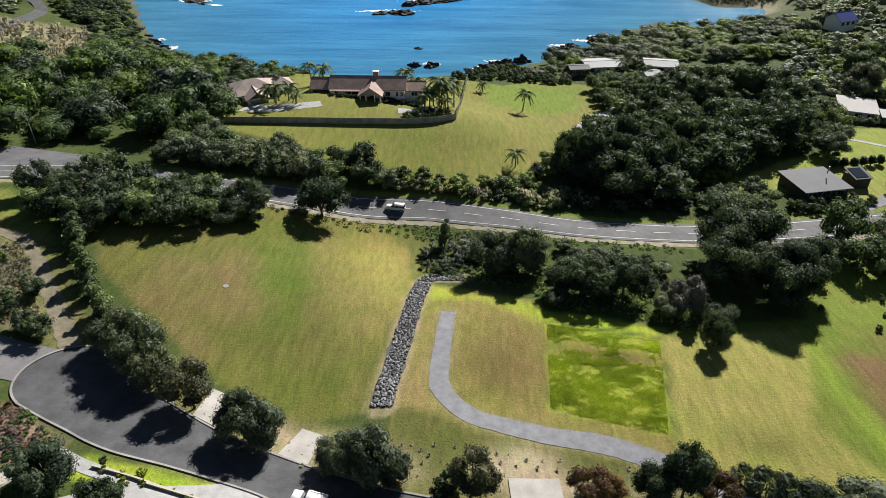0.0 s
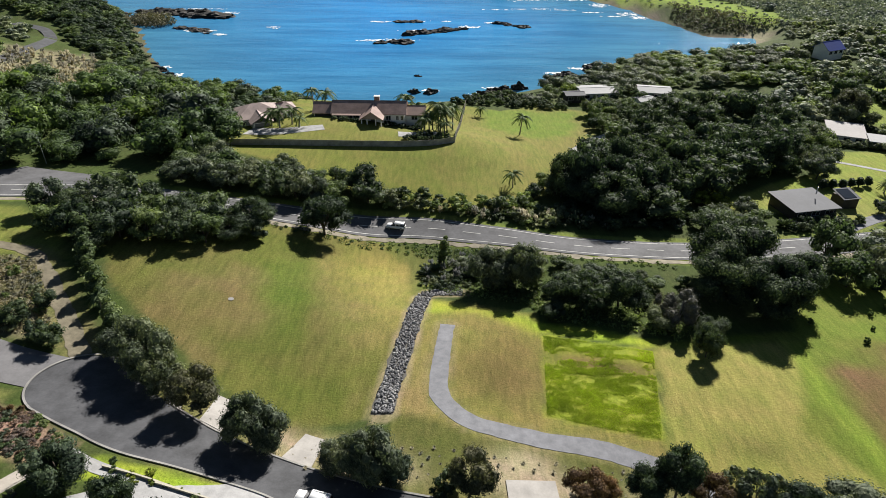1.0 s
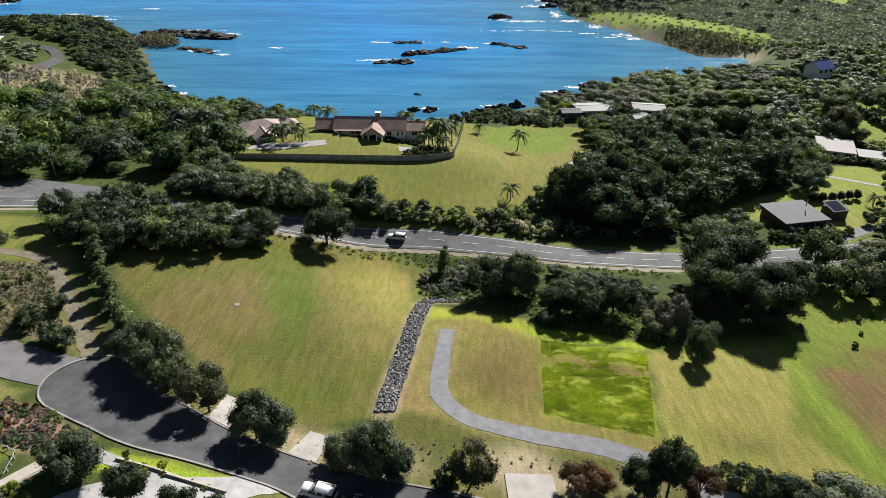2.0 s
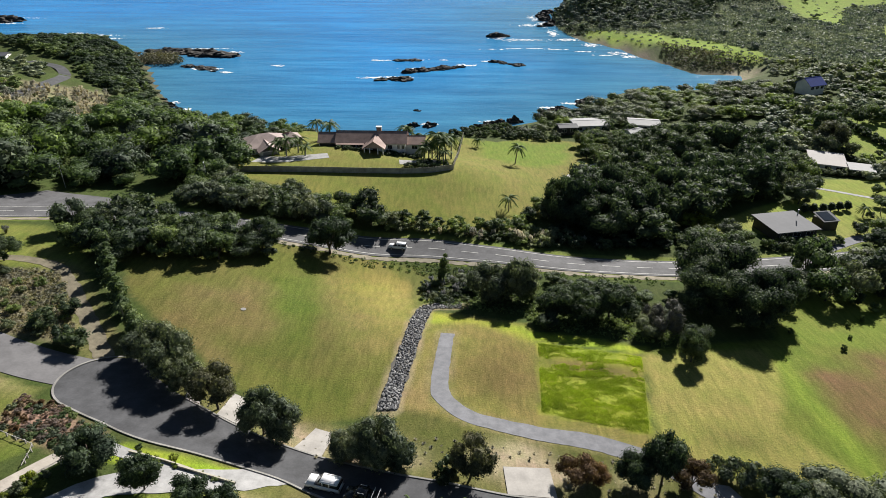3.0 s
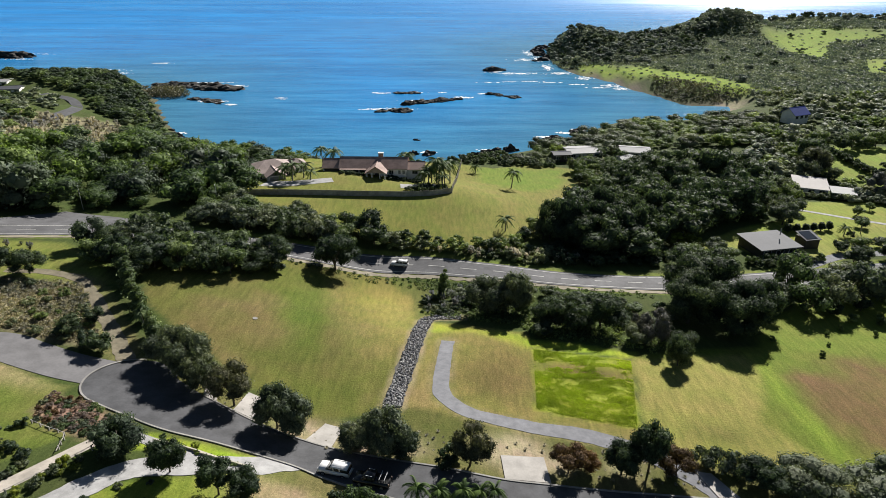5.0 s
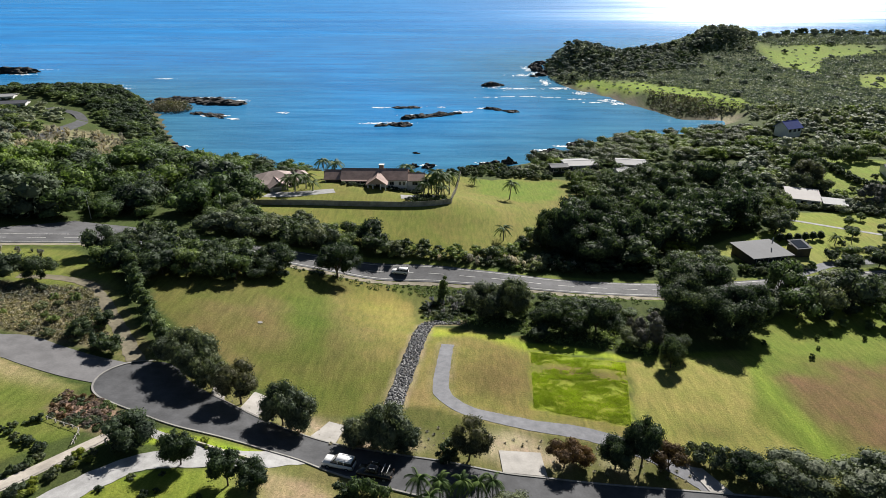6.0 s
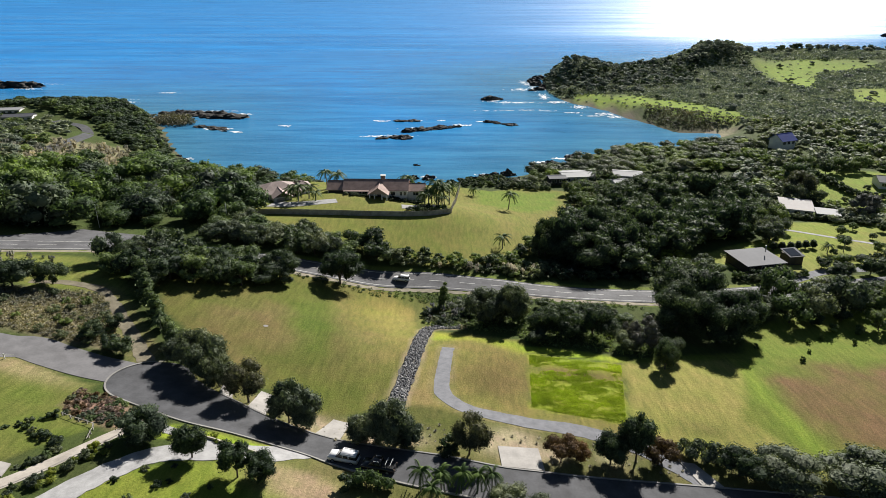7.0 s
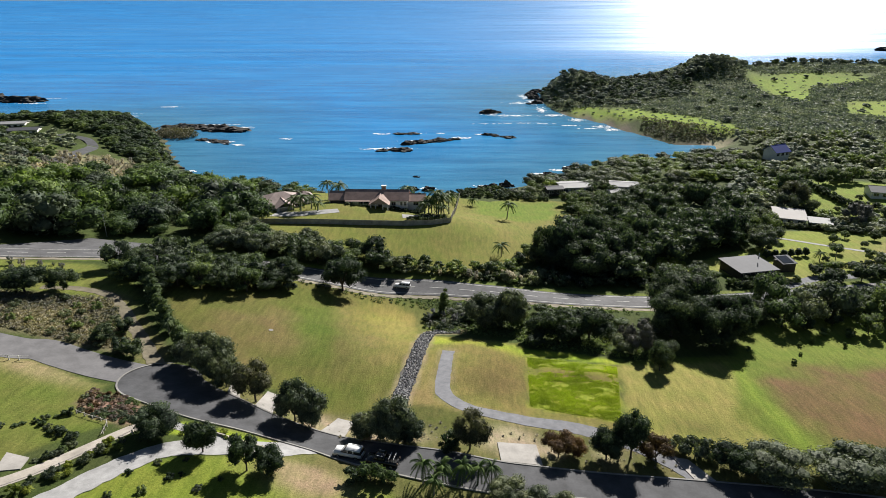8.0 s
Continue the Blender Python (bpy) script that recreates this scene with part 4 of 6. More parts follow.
def far_wood(name, poly, gap, seed, protos, label, rmin, rmax, tall=(0.85, 1.2), room=6.0):
    spots = dart(poly, gap, seed, keep=lambda a, b: off_road(a, b, room) & (height(a, b) > 1.0) & off_drive(a, b) & (np.hypot(a + 262, b - 340) > 13) & (np.hypot(a + 246, b - 328) > 12) & (HILL_GAP(a, b) > 5.5) & (np.hypot(a - 175, b - 307) > 12) & (np.hypot(a - 56, b - 255) > 8) & (np.hypot(a - 79, b - 253) > 7) & (np.hypot(a - 190, b - 240) > 11) & (np.hypot(a + 63, b - 188) > 12) & (np.hypot(a - 47, b - 250) > 6))
    thicket(name, protos, [(plant_dice.choice(protos), x, y, plant_dice.uniform(rmin, rmax) / 4, plant_dice.uniform(*tall)) for x, y in spots], label, "trees")


# trees that stand apart: x, y, crown radius
for x, y, r, t in ((-49.6, 71.8, 3.1, 1.2), (-46.4, 69.6, 3.4, 1.4), (-43.0, 66.8, 3.5, 1.45), (-40.4, 64.6, 2.9, 1.4), (-26.6, 57.2, 2.9, 1.6), (-23.6, 56.4, 2.8, 1.5), (-14.4, 53.8, 2.6, 0.95), (-11.8, 52.6, 2.8, 1.3), (-9.4, 51.4, 3.2, 1.45), (-6.8, 50.8, 2.3, 1.2)):
    plant(plant_dice.choice(AIRY), x, y, r, 4, "grey-green fine-leaved tree beside the street", "tree", "street trees", t)
for x, y, r, t in ((24.6, 51.6, 2.7, 1.1), (44.5, 51, 3.4, 0.75)):
    plant(plant_dice.choice(BROAD), x, y, r, 4, LABELS["dark"] + " beside the street", "tree", "street trees", t)
for x, y, r, t in ((51, 49.8, 4.7, 0.62), (62, 50, 5.8, 0.6), (70, 51, 4, 0.7)):
    plant(plant_dice.choice(AIRY), x, y, r, 4, "grey-green fine-leaved tree beside the street", "tree", "street trees", t)
for x, y, r, t, k in ((-34.2, 60.9, 3.4, 1.2, 0), (2.6, 49.2, 2.9, 1.25, 0), (28.8, 52.6, 3.2, 1.45, 1)):
    plant(UMBRELLA[k], x, y, r, 4, "spreading tree with a bare trunk beside the street", "tree", "street trees", t)
for x, y, r in ((16.7, 50.6, 2.6), (32.8, 52.2, 2.7), (19.3, 51.5, 2.0)):
    plant(plant_dice.choice(RED), x, y, r, 3, LABELS["red"] + " beside the street", "tree", "street trees")
for x, y, r in ((-1.0, 48.6, 1.5), (0.6, 50.2, 1.6), (39.7, 53.8, 2.4), (37.6, 55.2, 1.8), (42.2, 54.2, 1.8), (-7.2, 52.2, 1.3), (-11.7, 40.4, 2.0), (-9.2, 40, 1.6), (-14, 39.8, 1.4)):
    plant(plant_dice.choice(BUSH[:3]), x, y, r, 1.5, "rounded green garden bush on rough grass", "bush", "bushes", 1.15)
for x, y, r, t in ((-36.1, 42.6, 2.2, 1.35), (-25.6, 40.2, 2.3, 1.0), (-44.0, 45.9, 3.5, 0.75)):
    plant(plant_dice.choice(BROAD), x, y, r, 4, LABELS["dark"] + " on the lawn", "tree", "lawn trees", t)
for x, y, r in ((-70.1, 101.1, 2.4), (-68, 97.6, 1.9), (-65.6, 93.6, 2.2), (-63, 89.6, 1.8), (-60, 86, 2.1), (-58, 82.8, 1.6), (-54.6, 79, 1.9), (-52.6, 76, 2.0)):
    plant(plant_dice.choice(CONES), x, y, r, 1.7, "dark narrow evergreen in a row beside the track", "tree", "row of evergreens", 0.72)
plant(UMBRELLA[1], -29.0, 39.9, 2.5, 4, "small spreading tree with a bare trunk on the lawn", "tree", "lawn trees", 1.3)
plant(CABBAGE[0], -57.6, 81.6, 1.5, 1.5, "cabbage tree with spiky green heads", "tree")
for x, y, r, t in ((-86.8, 95.6, 3.4, 0.85), (-93, 92, 4.4, 0.8), (-30, 124.5, 5.4, 0.95), (-43.6, 117, 4.6, 0.9)):
    plant(plant_dice.choice(BROAD), x, y, r, 4, "dark green broad-leaved tree at the field edge", "tree", "field trees", t)
for x, y, r, t in ((57, 113, 9.0, 0.92), (52, 103.5, 7.2, 0.95), (60.5, 99, 7.0, 1.0), (66.5, 104, 5.6, 1.15)):
    plant(plant_dice.choice(BIGS), x, y, r, 8, LABELS["big"], "tree", "gully trees", t)
for x, y, r, t in ((7.6, 106.8, 4.4, 1.15), (14.2, 106.4, 3.6, 1.6), (11, 109, 3.2, 1.0), (37.6, 91.6, 2.8, 0.9), (45.5, 88.5, 2.6, 1.2)):
    plant(plant_dice.choice(AIRY), x, y, r, 4, LABELS["olive"] + " in the gully", "tree", "gully trees", t)
plant(CONES[1], -2.5, 118.8, 1.6, 1.7, "tall narrow evergreen beside the road", "tree", "", 1.15)
for x, y, r, t in ((20.5, 98.5, 4.0, 0.85), (25.5, 97.8, 5.0, 0.85), (31.5, 98.6, 4.8, 0.9), (18.4, 93.6, 2.2, 0.8), (42.8, 82.8, 2.4, 1.4)):
    plant(plant_dice.choice(BROAD), x, y, r, 4, LABELS["dark"] + " in the gully", "tree", "gully trees", t)
for x, y, r in ((40.6, 92.4, 3.4), (38.4, 95, 2.4)):
    plant(plant_dice.choice(BARE), x, y, r, 3.5, "pale grey leafless tree in the gully", "tree", "gully trees", 1.3)
for x, y, k, s in ((20.5, 201.5, 2, 1.0), (15.1, 155, 0, 0.85), (-6.2, 188.4, 2, 1.3), (-1.8, 192.5, 2, 1.2), (-9, 187, 0, 1.0), (-4, 181, 0, 0.9), (-53, 178, 0, 1.1), (-56, 180, 1, 1.1), (-50, 181, 0, 0.95), (-48, 203, 2, 1.1), (-45, 206, 0, 1.2), (-18, 208, 2, 1.15), (-15, 210, 0, 1.0), (8, 222, 1, 0.8)):
    plant(PALMS[k], x, y, s, 1, "palm with arching green fronds on the lawn", "palm", "palms by the tiled house")
for x, y, k, s in ((-4.2, 40.3, 0, 0.55), (-1.4, 40.9, 1, 0.6), (1.2, 41.0, 0, 0.52), (3.6, 41.4, 1, 0.6), (5.6, 41.6, 0, 0.5), (-2.6, 38.2, 1, 0.55)):
    plant(PALMS[k], x, y, s, 1, "palm with drooping green fronds beside the street", "palm", "palms by the street", 1.35)
for x, y, s in ((121, 165, 0.8), (128, 168, 0.7), (118, 198, 0.7), (64, 252, 1.0), (70, 246, 1.0), (66, 233, 1.0)):
    plant(PALMS[plant_dice.randrange(3)], x, y, s, 1, "palm with arching green fronds in a garden", "palm", "garden palms")
for x, y, r in ((88.7, 112.5, 2.3), (97.4, 115.2, 2.0), (104.4, 111.5, 3.0), (91.9, 109, 1.2), (97.6, 108, 1.2), (110, 106, 2.0)):
    plant(MIDS[plant_dice.randrange(3)], x, y, r, 4, "small young tree in the meadow", "tree", "young trees", 1.0)
for x, y, r in ((67.7, 97, 0.7), (75.3, 91.5, 0.7), (82, 101.6, 0.6), (86.5, 104.5, 0.8), (93.5, 103, 0.7), (99, 110.5, 0.9), (79.5, 96.5, 0.5)):
    plant(BUSH[1], x, y, r, 1.5, "tiny sapling in the meadow", "tree", "young trees", 1.4)

# woods
wood([(-84, 113), (-76, 119), (-58, 119), (-46, 121), (-40, 112), (-50, 105), (-65, 99), (-72, 98), (-78, 104)], 5.0, 1, MIDS + BROAD[:2], 4, LABELS["dark"] + " in a hedgerow", "hedgerow trees", 3.0, 4.6, (0.75, 1.05), 7.0)
wood([(-69, 131), (-69, 146), (-56, 148), (-40, 148), (-24, 147), (-14, 145), (-14, 140.5), (-26, 137), (-42, 131), (-60, 130)], 4.6, 2, MIDS, 4, LABELS["dark"] + " above the road", "roadside trees", 2.8, 4.4, (0.7, 1.0), 7.0)
far_wood("roadside_shrubs", [(-20, 147), (-7, 145), (10, 144), (17, 147), (26, 141), (24, 133), (-7, 139), (-20, 141)], 2.5, 3, FARS[2:], "dense low green shrubs above the road", 1.4, 2.6, (0.55, 0.9), 7.5)
far_wood("coastal_bush", [(-145, 150), (-140, 188), (-127, 205), (-100, 212), (-78, 190), (-64, 176), (-62, 150), (-77, 148), (-92, 147), (-108, 143), (-125, 125)], 6.6, 4, BACKS + BACKS[1:3] + BACKS[4:], "dense dark green broad-leaved trees in coastal bush", 2.8, 8.2, (0.7, 0.95), 9.0)
far_wood("shore_bush", [(-100, 212), (-78, 190), (-72, 205), (-62, 205), (-60, 240), (-85, 245), (-105, 255), (-130, 270), (-150, 300), (-160, 280), (-140, 240), (-127, 205)], 6.6, 5, BACKS, "dense dark green broad-leaved trees above the shore", 2.4, 4.6, (0.42, 0.66))
far_wood("headland_bush", [(-150, 300), (-160, 278), (-180, 295), (-195, 318), (-215, 335), (-245, 352), (-290, 365), (-310, 430), (-262, 456), (-236, 446), (-200, 388), (-170, 332)], 5.0, 6, (FARS[3], FARS[3], FARS[2]), "low wind-shaped dark evergreen on the headland", 3.4, 5.0, (0.45, 0.62))
far_wood("hillside_bush", [(-300, 330), (-262, 326), (-232, 314), (-206, 304), (-189, 284), (-184, 250), (-160, 200), (-150, 165), (-200, 160), (-320, 240)], 8.0, 7, FARS, "dense dark green broad-leaved trees on the hillside", 3.6, 5.5, (0.38, 0.65))
far_wood("dense_bush", [(38, 172), (50, 192), (62, 205), (68, 226), (88, 234), (118, 238), (118, 223), (108, 200), (92, 172), (80, 166), (70, 158), (58, 150), (58, 140), (38, 141), (27, 150)], 7.4, 8, MIDS[:2] + BROAD[:1], "dense dark green broad-leaved trees behind the lawn", 3.8, 7.0, (0.65, 1.1), 7.5)
wood([(30, 166), (42, 186), (48, 200), (47, 232), (56, 242), (66, 238), (64, 206), (50, 190), (38, 172), (27, 152), (20, 150)], 3.8, 81, MIDS, 4, LABELS["dark"] + " beside the lawn", "dense bush trees", 2.2, 3.4, (0.8, 1.1), 7.0)
wood([(23, 147), (33, 149), (50, 149), (56, 156), (56, 168), (40, 165), (28, 158)], 5.2, 82, MIDS[:2] + BROAD[:2], 4, LABELS["dark"] + " above the road", "dense bush trees", 3.8, 5.2, (1.2, 1.55), 7.0)
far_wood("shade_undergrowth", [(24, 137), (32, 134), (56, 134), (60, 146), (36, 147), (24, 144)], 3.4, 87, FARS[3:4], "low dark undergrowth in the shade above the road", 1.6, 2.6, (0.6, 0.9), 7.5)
far_wood("tall_bush", [(66, 167), (80, 170), (94, 175), (106, 192), (96, 196), (76, 186), (62, 177)], 5.8, 86, MIDS[:2], "tall dark green trees with black shade between them", 4.2, 5.6, (1.1, 1.4), 7.5)
wood([(58, 136), (62, 148), (74, 146), (78, 136)], 5.5, 9, MIDS, 4, LABELS["dark"] + " above the road", "dense bush trees", 2.4, 3.6, (0.7, 0.9), 7.0)
wood([(0, 116), (18, 115), (44, 113), (50, 108), (44, 98), (32, 100), (19, 103), (6, 108)], 3.6, 10, MIDS + AIRY, 4, LABELS["dark"] + " in the gully", "gully trees", 1.2, 2.4, (0.5, 0.8), 9.5)
wood([(72, 112), (76, 122), (98, 128), (130, 134), (135, 122), (110, 118), (94, 113), (84, 113)], 6.0, 11, MIDS, 4, LABELS["dark"] + " beside the drive", "meadow edge trees", 3.6, 5.4, (0.7, 1.1), 5.5)
far_wood("shore_wood", [(22, 248), (34, 262), (48, 285), (66, 304), (96, 330), (112, 322), (150, 330), (162, 330), (162, 300), (140, 275), (110, 268), (86, 270), (70, 262), (48, 264), (38, 246)], 6.2, 12, BACKS, "dense dark green broad-leaved trees above the shore", 3.0, 5.4, (0.45, 0.72))
far_wood("valley_wood", [(125, 232), (150, 246), (150, 262), (166, 275), (205, 266), (260, 280), (300, 340), (250, 370), (206, 366), (186, 345), (165, 310), (150, 300), (135, 265), (125, 250)], 8.0, 13, FARS, "dense dark green broad-leaved trees among houses", 3.8, 6.4, (0.45, 0.75))
wood([(110, 140), (130, 148), (165, 158), (190, 158), (190, 168), (150, 166), (112, 152)], 5.0, 14, MIDS, 4, LABELS["dark"] + " along a boundary", "garden trees", 2.0, 3.6, (0.7, 1.0), 5.0)
far_wood("garden_wood", [(142, 200), (165, 196), (192, 190), (230, 210), (235, 250), (215, 232), (190, 214), (150, 222)], 6.0, 15, FARS, "dense dark green broad-leaved trees along a boundary", 2.4, 4.0, (0.5, 0.75))
wood([(122, 162), (168, 172), (168, 198), (130, 192)], 9.0, 84, MIDS, 4, "small rounded garden tree on the lawn", "garden trees", 1.2, 2.6, (0.8, 1.1))
far_wood("garden_edge_wood", [(124, 224), (150, 246), (152, 262), (136, 264), (122, 246)], 6.0, 85, FARS, "dark green trees round a garden", 2.4, 4.2, (0.5, 0.75))
for p in curve_points([(118, 158, 0), (140, 164, 0), (166, 170, 0)], 2.2):
    plant(BUSH[0], p.x, p.y, 1.1, 1.5, "clipped dark hedge plant along the lawn", "bush", "lawn hedge", 0.9)
for x, y, r in ((7.6, 38.6, 2.6), (11.5, 38.2, 2.2), (15.5, 38.6, 1.8)):
    plant(AIRY[1], x, y, r, 4, "grey-green rounded bush beside the street", "bush", "bushes", 0.8)
for x, y in dart([(79, 139), (84, 138), (102, 142), (106, 147), (100, 145.5), (84, 142)], 2.0, 43):
    plant(plant_dice.choice(BUSH[:3]), x, y, plant_dice.uniform(1.1, 2.0), 1.5, "dark bush in front of the weatherboard house", "bush", "house bushes")
for p in curve_points([(126, 206.5, 0), (134, 204.5, 0), (147, 201, 0), (153, 196, 0)], 1.8):
    plant(BUSH[2], p.x, p.y, 1.9, 1.5, "grey-green hedge plant beside the bungalow", "bush", "bungalow hedge", 0.9)
for x, y in dart([(-2, 238), (20, 240), (42, 240), (40, 248), (22, 258), (6, 252)], 2.6, 44):
    plant(plant_dice.choice((BUSH[0], BUSH[1], BUSH[2])), x, y, plant_dice.uniform(1.3, 2.4), 1.5, "rounded green shrub along the seaward lawn edge", "bush", "shore shrubs", 0.9)
for x, y in dart([(-8, 107), (3, 106), (6, 112), (4, 118), (-7, 117)], 2.0, 45, keep=lambda a, b: off_road(a, b, 6.5)):
    plant(plant_dice.choice((BUSH[1], BUSH[2], BUSH[0])), x, y, plant_dice.uniform(0.7, 1.5), 1.5, "low green bush at the head of the stone drain", "bush", "drain bushes", 0.8)
for p in curve_points([(165.3, 259, 0), (166.5, 245, 0), (168, 231, 0), (176, 224, 0)], 2.4):
    plant(BUSH[0], p.x, p.y, 2.2, 1.5, "tall dark hedge plant between the gardens", "bush", "garden hedge line", 0.95)
for p in curve_points([(146, 230, 0), (148, 220, 0), (150, 212, 0), (156, 208, 0)], 2.0):
    plant(BUSH[0], p.x, p.y, 1.6, 1.5, "dark hedge plant behind the bungalow", "bush", "bungalow hedge", 0.9)
for x, y, r in ((172, 262, 3.6), (178, 264, 4.2), (184, 262, 3.2), (190, 266, 4.0), (152, 240, 4.4), (157, 248, 4.0), (158, 258, 4.2), (164, 266, 4.4), (150, 226, 3.0), (172, 210, 3.4), (180, 206, 3.8), (186, 226, 2.8), (176, 236, 1.6), (160, 224, 1.4), (152, 252, 5.0), (140, 228, 4.6)):
    plant(plant_dice.choice(MIDS), x, y, r, 4, "dark rounded tree at the edge of a garden", "tree", "garden trees", 0.95)
for x, y, r in ((50, 248.5, 1.8), (54, 249, 2.2), (58, 249.5, 2.4), (62, 250, 2.0), (66, 249.5, 2.2), (75, 250, 2.4), (79, 250, 2.2), (84, 249, 2.4), (69, 239, 2.0), (73, 238.5, 2.2), (43, 246.5, 1.6), (87, 144, 1.6), (93, 143, 1.8)):
    plant(plant_dice.choice(BUSH[:3]), x, y, r, 1.5, "rounded dark bush in front of a house", "bush", "house bushes", 0.9)
plant(UMBRELLA[0], 145, 233, 6.0, 4, "large brown-leaved spreading tree among gardens", "tree", "garden trees", 1.0)
plant(BARE[1], 163, 213, 4.0, 3.5, "pale grey leafless tree in a garden", "tree", "garden trees")
plant(BARE[0], 157, 206, 5.0, 3.5, "large pale grey leafless tree in a garden", "tree", "garden trees")
for x, y, r in ((64, 150.5, 3.2), (67, 152, 3.4), (70, 150, 2.6)):
    plant(BUSH[3], x, y, r, 1.5, "tall yellow-green bamboo clump beside the lawn", "bamboo", "bamboo clumps", 0.9)
for x, y in ((104, 166), (107, 166.5), (110, 167), (113, 168), (116, 169), (119, 170)):
    plant(CONES[0], x, y, 1.6, 1.7, "clipped dark conical shrub in a row", "bush", "clipped shrubs", 0.5)
# dark bushes along the tiled house, added to stand in for its front shadow
for x0, x1, y0 in ((-38.5, -31.0, 186.8), (-22.6, -12.0, 187.0)):
    for x, y in dart([(x0, y0 - 1.2), (x1, y0 - 1.2), (x1, y0 + 1.2), (x0, y0 + 1.2)], 1.3, 47):
        plant(BUSH[0], x, y, plant_dice.uniform(0.7, 1.2), 1.5, "dark garden bush standing in for the front shadow of the tiled house", "bush", "house front bushes", 0.8)
for x, y in dart([(-15, 173.5), (-3, 177), (-3, 181), (-8, 180), (-16, 177)], 1.6, 36):
    plant(plant_dice.choice(BUSH[:3]), x, y, plant_dice.uniform(0.8, 1.5), 1.5, "dark garden bush inside the timber fence", "bush", "fence bushes")
for x, y, s in ((-8, 189, 1.0), (-5.5, 187, 1.1), (-10.5, 184, 0.9), (-3.5, 188, 1.0), (-47, 178, 0.8)):
    plant(PALMS[plant_dice.randrange(3)], x, y, s, 1, "palm with arching green fronds beside the house", "palm", "palms by the tiled house")
# scrub on the bank, garden shrubs
bank = [(-99, 91), (-82, 92.5), (-75, 93), (-65.5, 80), (-62, 73.5), (-74, 74.5), (-99, 77)]
thicket("bank_bushes", None, [(plant_dice.choice((BUSH[2], BUSH[1], TUFTS[1], TUFTS[3])), x, y, plant_dice.uniform(0.45, 0.9), plant_dice.uniform(0.7, 1.1)) for x, y in dart(bank, 2.6, 16)], "low tangled olive scrub covering the bank", "scrub")
thicket("bank_dry_grass", None, [(TUFTS[3], x, y, plant_dice.uniform(0.5, 0.85), plant_dice.uniform(0.45, 0.75)) for x, y in dart(bank, 1.05, 38)], "dry buff grass between the scrub on the bank", "grass")
verge = [(-37, 62), (-16, 57), (16, 56.5), (35, 57), (36, 50), (-10, 50.2), (-30, 57.5)]
thicket("verge_dry_grass", None, [(TUFTS[3], x, y, plant_dice.uniform(0.18, 0.42), plant_dice.uniform(0.6, 1.0)) for x, y in dart(verge, 1.3, 39) if not (6 < x < 15 and y < 54)], "rough dry grass clumps along the street verge", "grass")
for x, y, r in ((-68, 76, 2.2), (-60.6, 72.2, 2.2), (-63.5, 73.5, 1.8), (-66, 81, 1.8)):
    plant(plant_dice.choice(MIDS[:2]), x, y, r, 4, "dark green shrubby tree on the bank", "tree", "bank trees", 0.9)
for x, y in dart([(-61, 59), (-54, 57), (-46.5, 51.8), (-48.5, 48.5), (-56, 50.5), (-61, 54)], 0.85, 17):
    plant(plant_dice.choice((BUSH[4], BUSH[5], BUSH[4], BUSH[2], BUSH[1])), x, y, plant_dice.uniform(0.45, 0.85), 1.5, "low crimson-leaved garden shrub", "bush", "crimson shrubs", 0.7)
for p in curve_points([(-48.2, 43.4, 0), (-51.4, 38.2, 0), (-54.6, 33.4, 0), (-58, 28, 0)], 1.3):
    plant(plant_dice.choice((BUSH[3], BUSH[0], BUSH[2])), p.x + plant_dice.uniform(-0.5, 1.2), p.y, plant_dice.uniform(0.6, 1.1), 1.5, "rounded garden shrub beside the path", "bush", "path shrubs")
for line in ([(-80, 40), (-72, 42.4), (-66.5, 44.8), (-63, 47.2), (-60, 50.4), (-58, 53)], [(-61.5, 46.6), (-58.6, 45.1), (-55.2, 43.2), (-54.6, 40.3), (-56.8, 37.6)]):
    for p in curve_points([(*q, 0) for q in line], 1.1):
        plant(plant_dice.choice((BUSH[0], BUSH[1], BUSH[2])), p.x + plant_dice.uniform(-0.3, 0.3), p.y, plant_dice.uniform(0.55, 1.0), 1.5, "low rough green hedge plant", "bush", "garden hedge", plant_dice.uniform(0.6, 1.1))
for x, y, r in ((-53.9, 31.4, 1.0), (-52.1, 34.3, 1.1), (-51.1, 35.4, 1.0), (-48.9, 40.6, 0.8), (-47.7, 41.7, 0.9)):
    plant(TUFTS[4], x, y, r, 1.1, "bright yellow-green flax tussock beside the path", "tussock", "path tussocks", 0.9)
for x, y, r in ((-43.6, 36.5, 0.6), (-38.1, 36.1, 0.7), (-36.8, 37.1, 0.5), (-40.4, 33.1, 0.8), (-30.8, 41.3, 0.5), (-40.9, 39.1, 0.6), (-33.8, 34.6, 0.7), (-44.1, 31.7, 0.7), (-31.7, 37.1, 0.5), (-37.5, 40.2, 0.5)):
    plant(plant_dice.choice(BUSH[:3]), x, y, r, 1.5, "small dark shrub on the rough lawn", "bush", "lawn shrubs", 0.8)
for x, y in dart([(-40, 50), (-28, 46.8), (-28, 45.6), (-42, 46.5)], 1.5, 18):
    plant(plant_dice.choice((BUSH[3], BUSH[1])), x, y, plant_dice.uniform(0.4, 0.8), 1.5, "low bright green garden shrub", "bush", "border shrubs", 0.7)
thicket("road_bank_tussocks", None, [(plant_dice.choice(TUFTS[:3]), x, y, plant_dice.uniform(0.7, 1.2) / 1, 1.0) for x, y in dart([(-7, 140), (13, 139), (22, 142), (40, 134), (20, 131.5), (-5, 139)], 2.0, 19, keep=lambda a, b: off_road(a, b, 6.5))], "pampas and flax tussocks on the road bank", "tussocks")
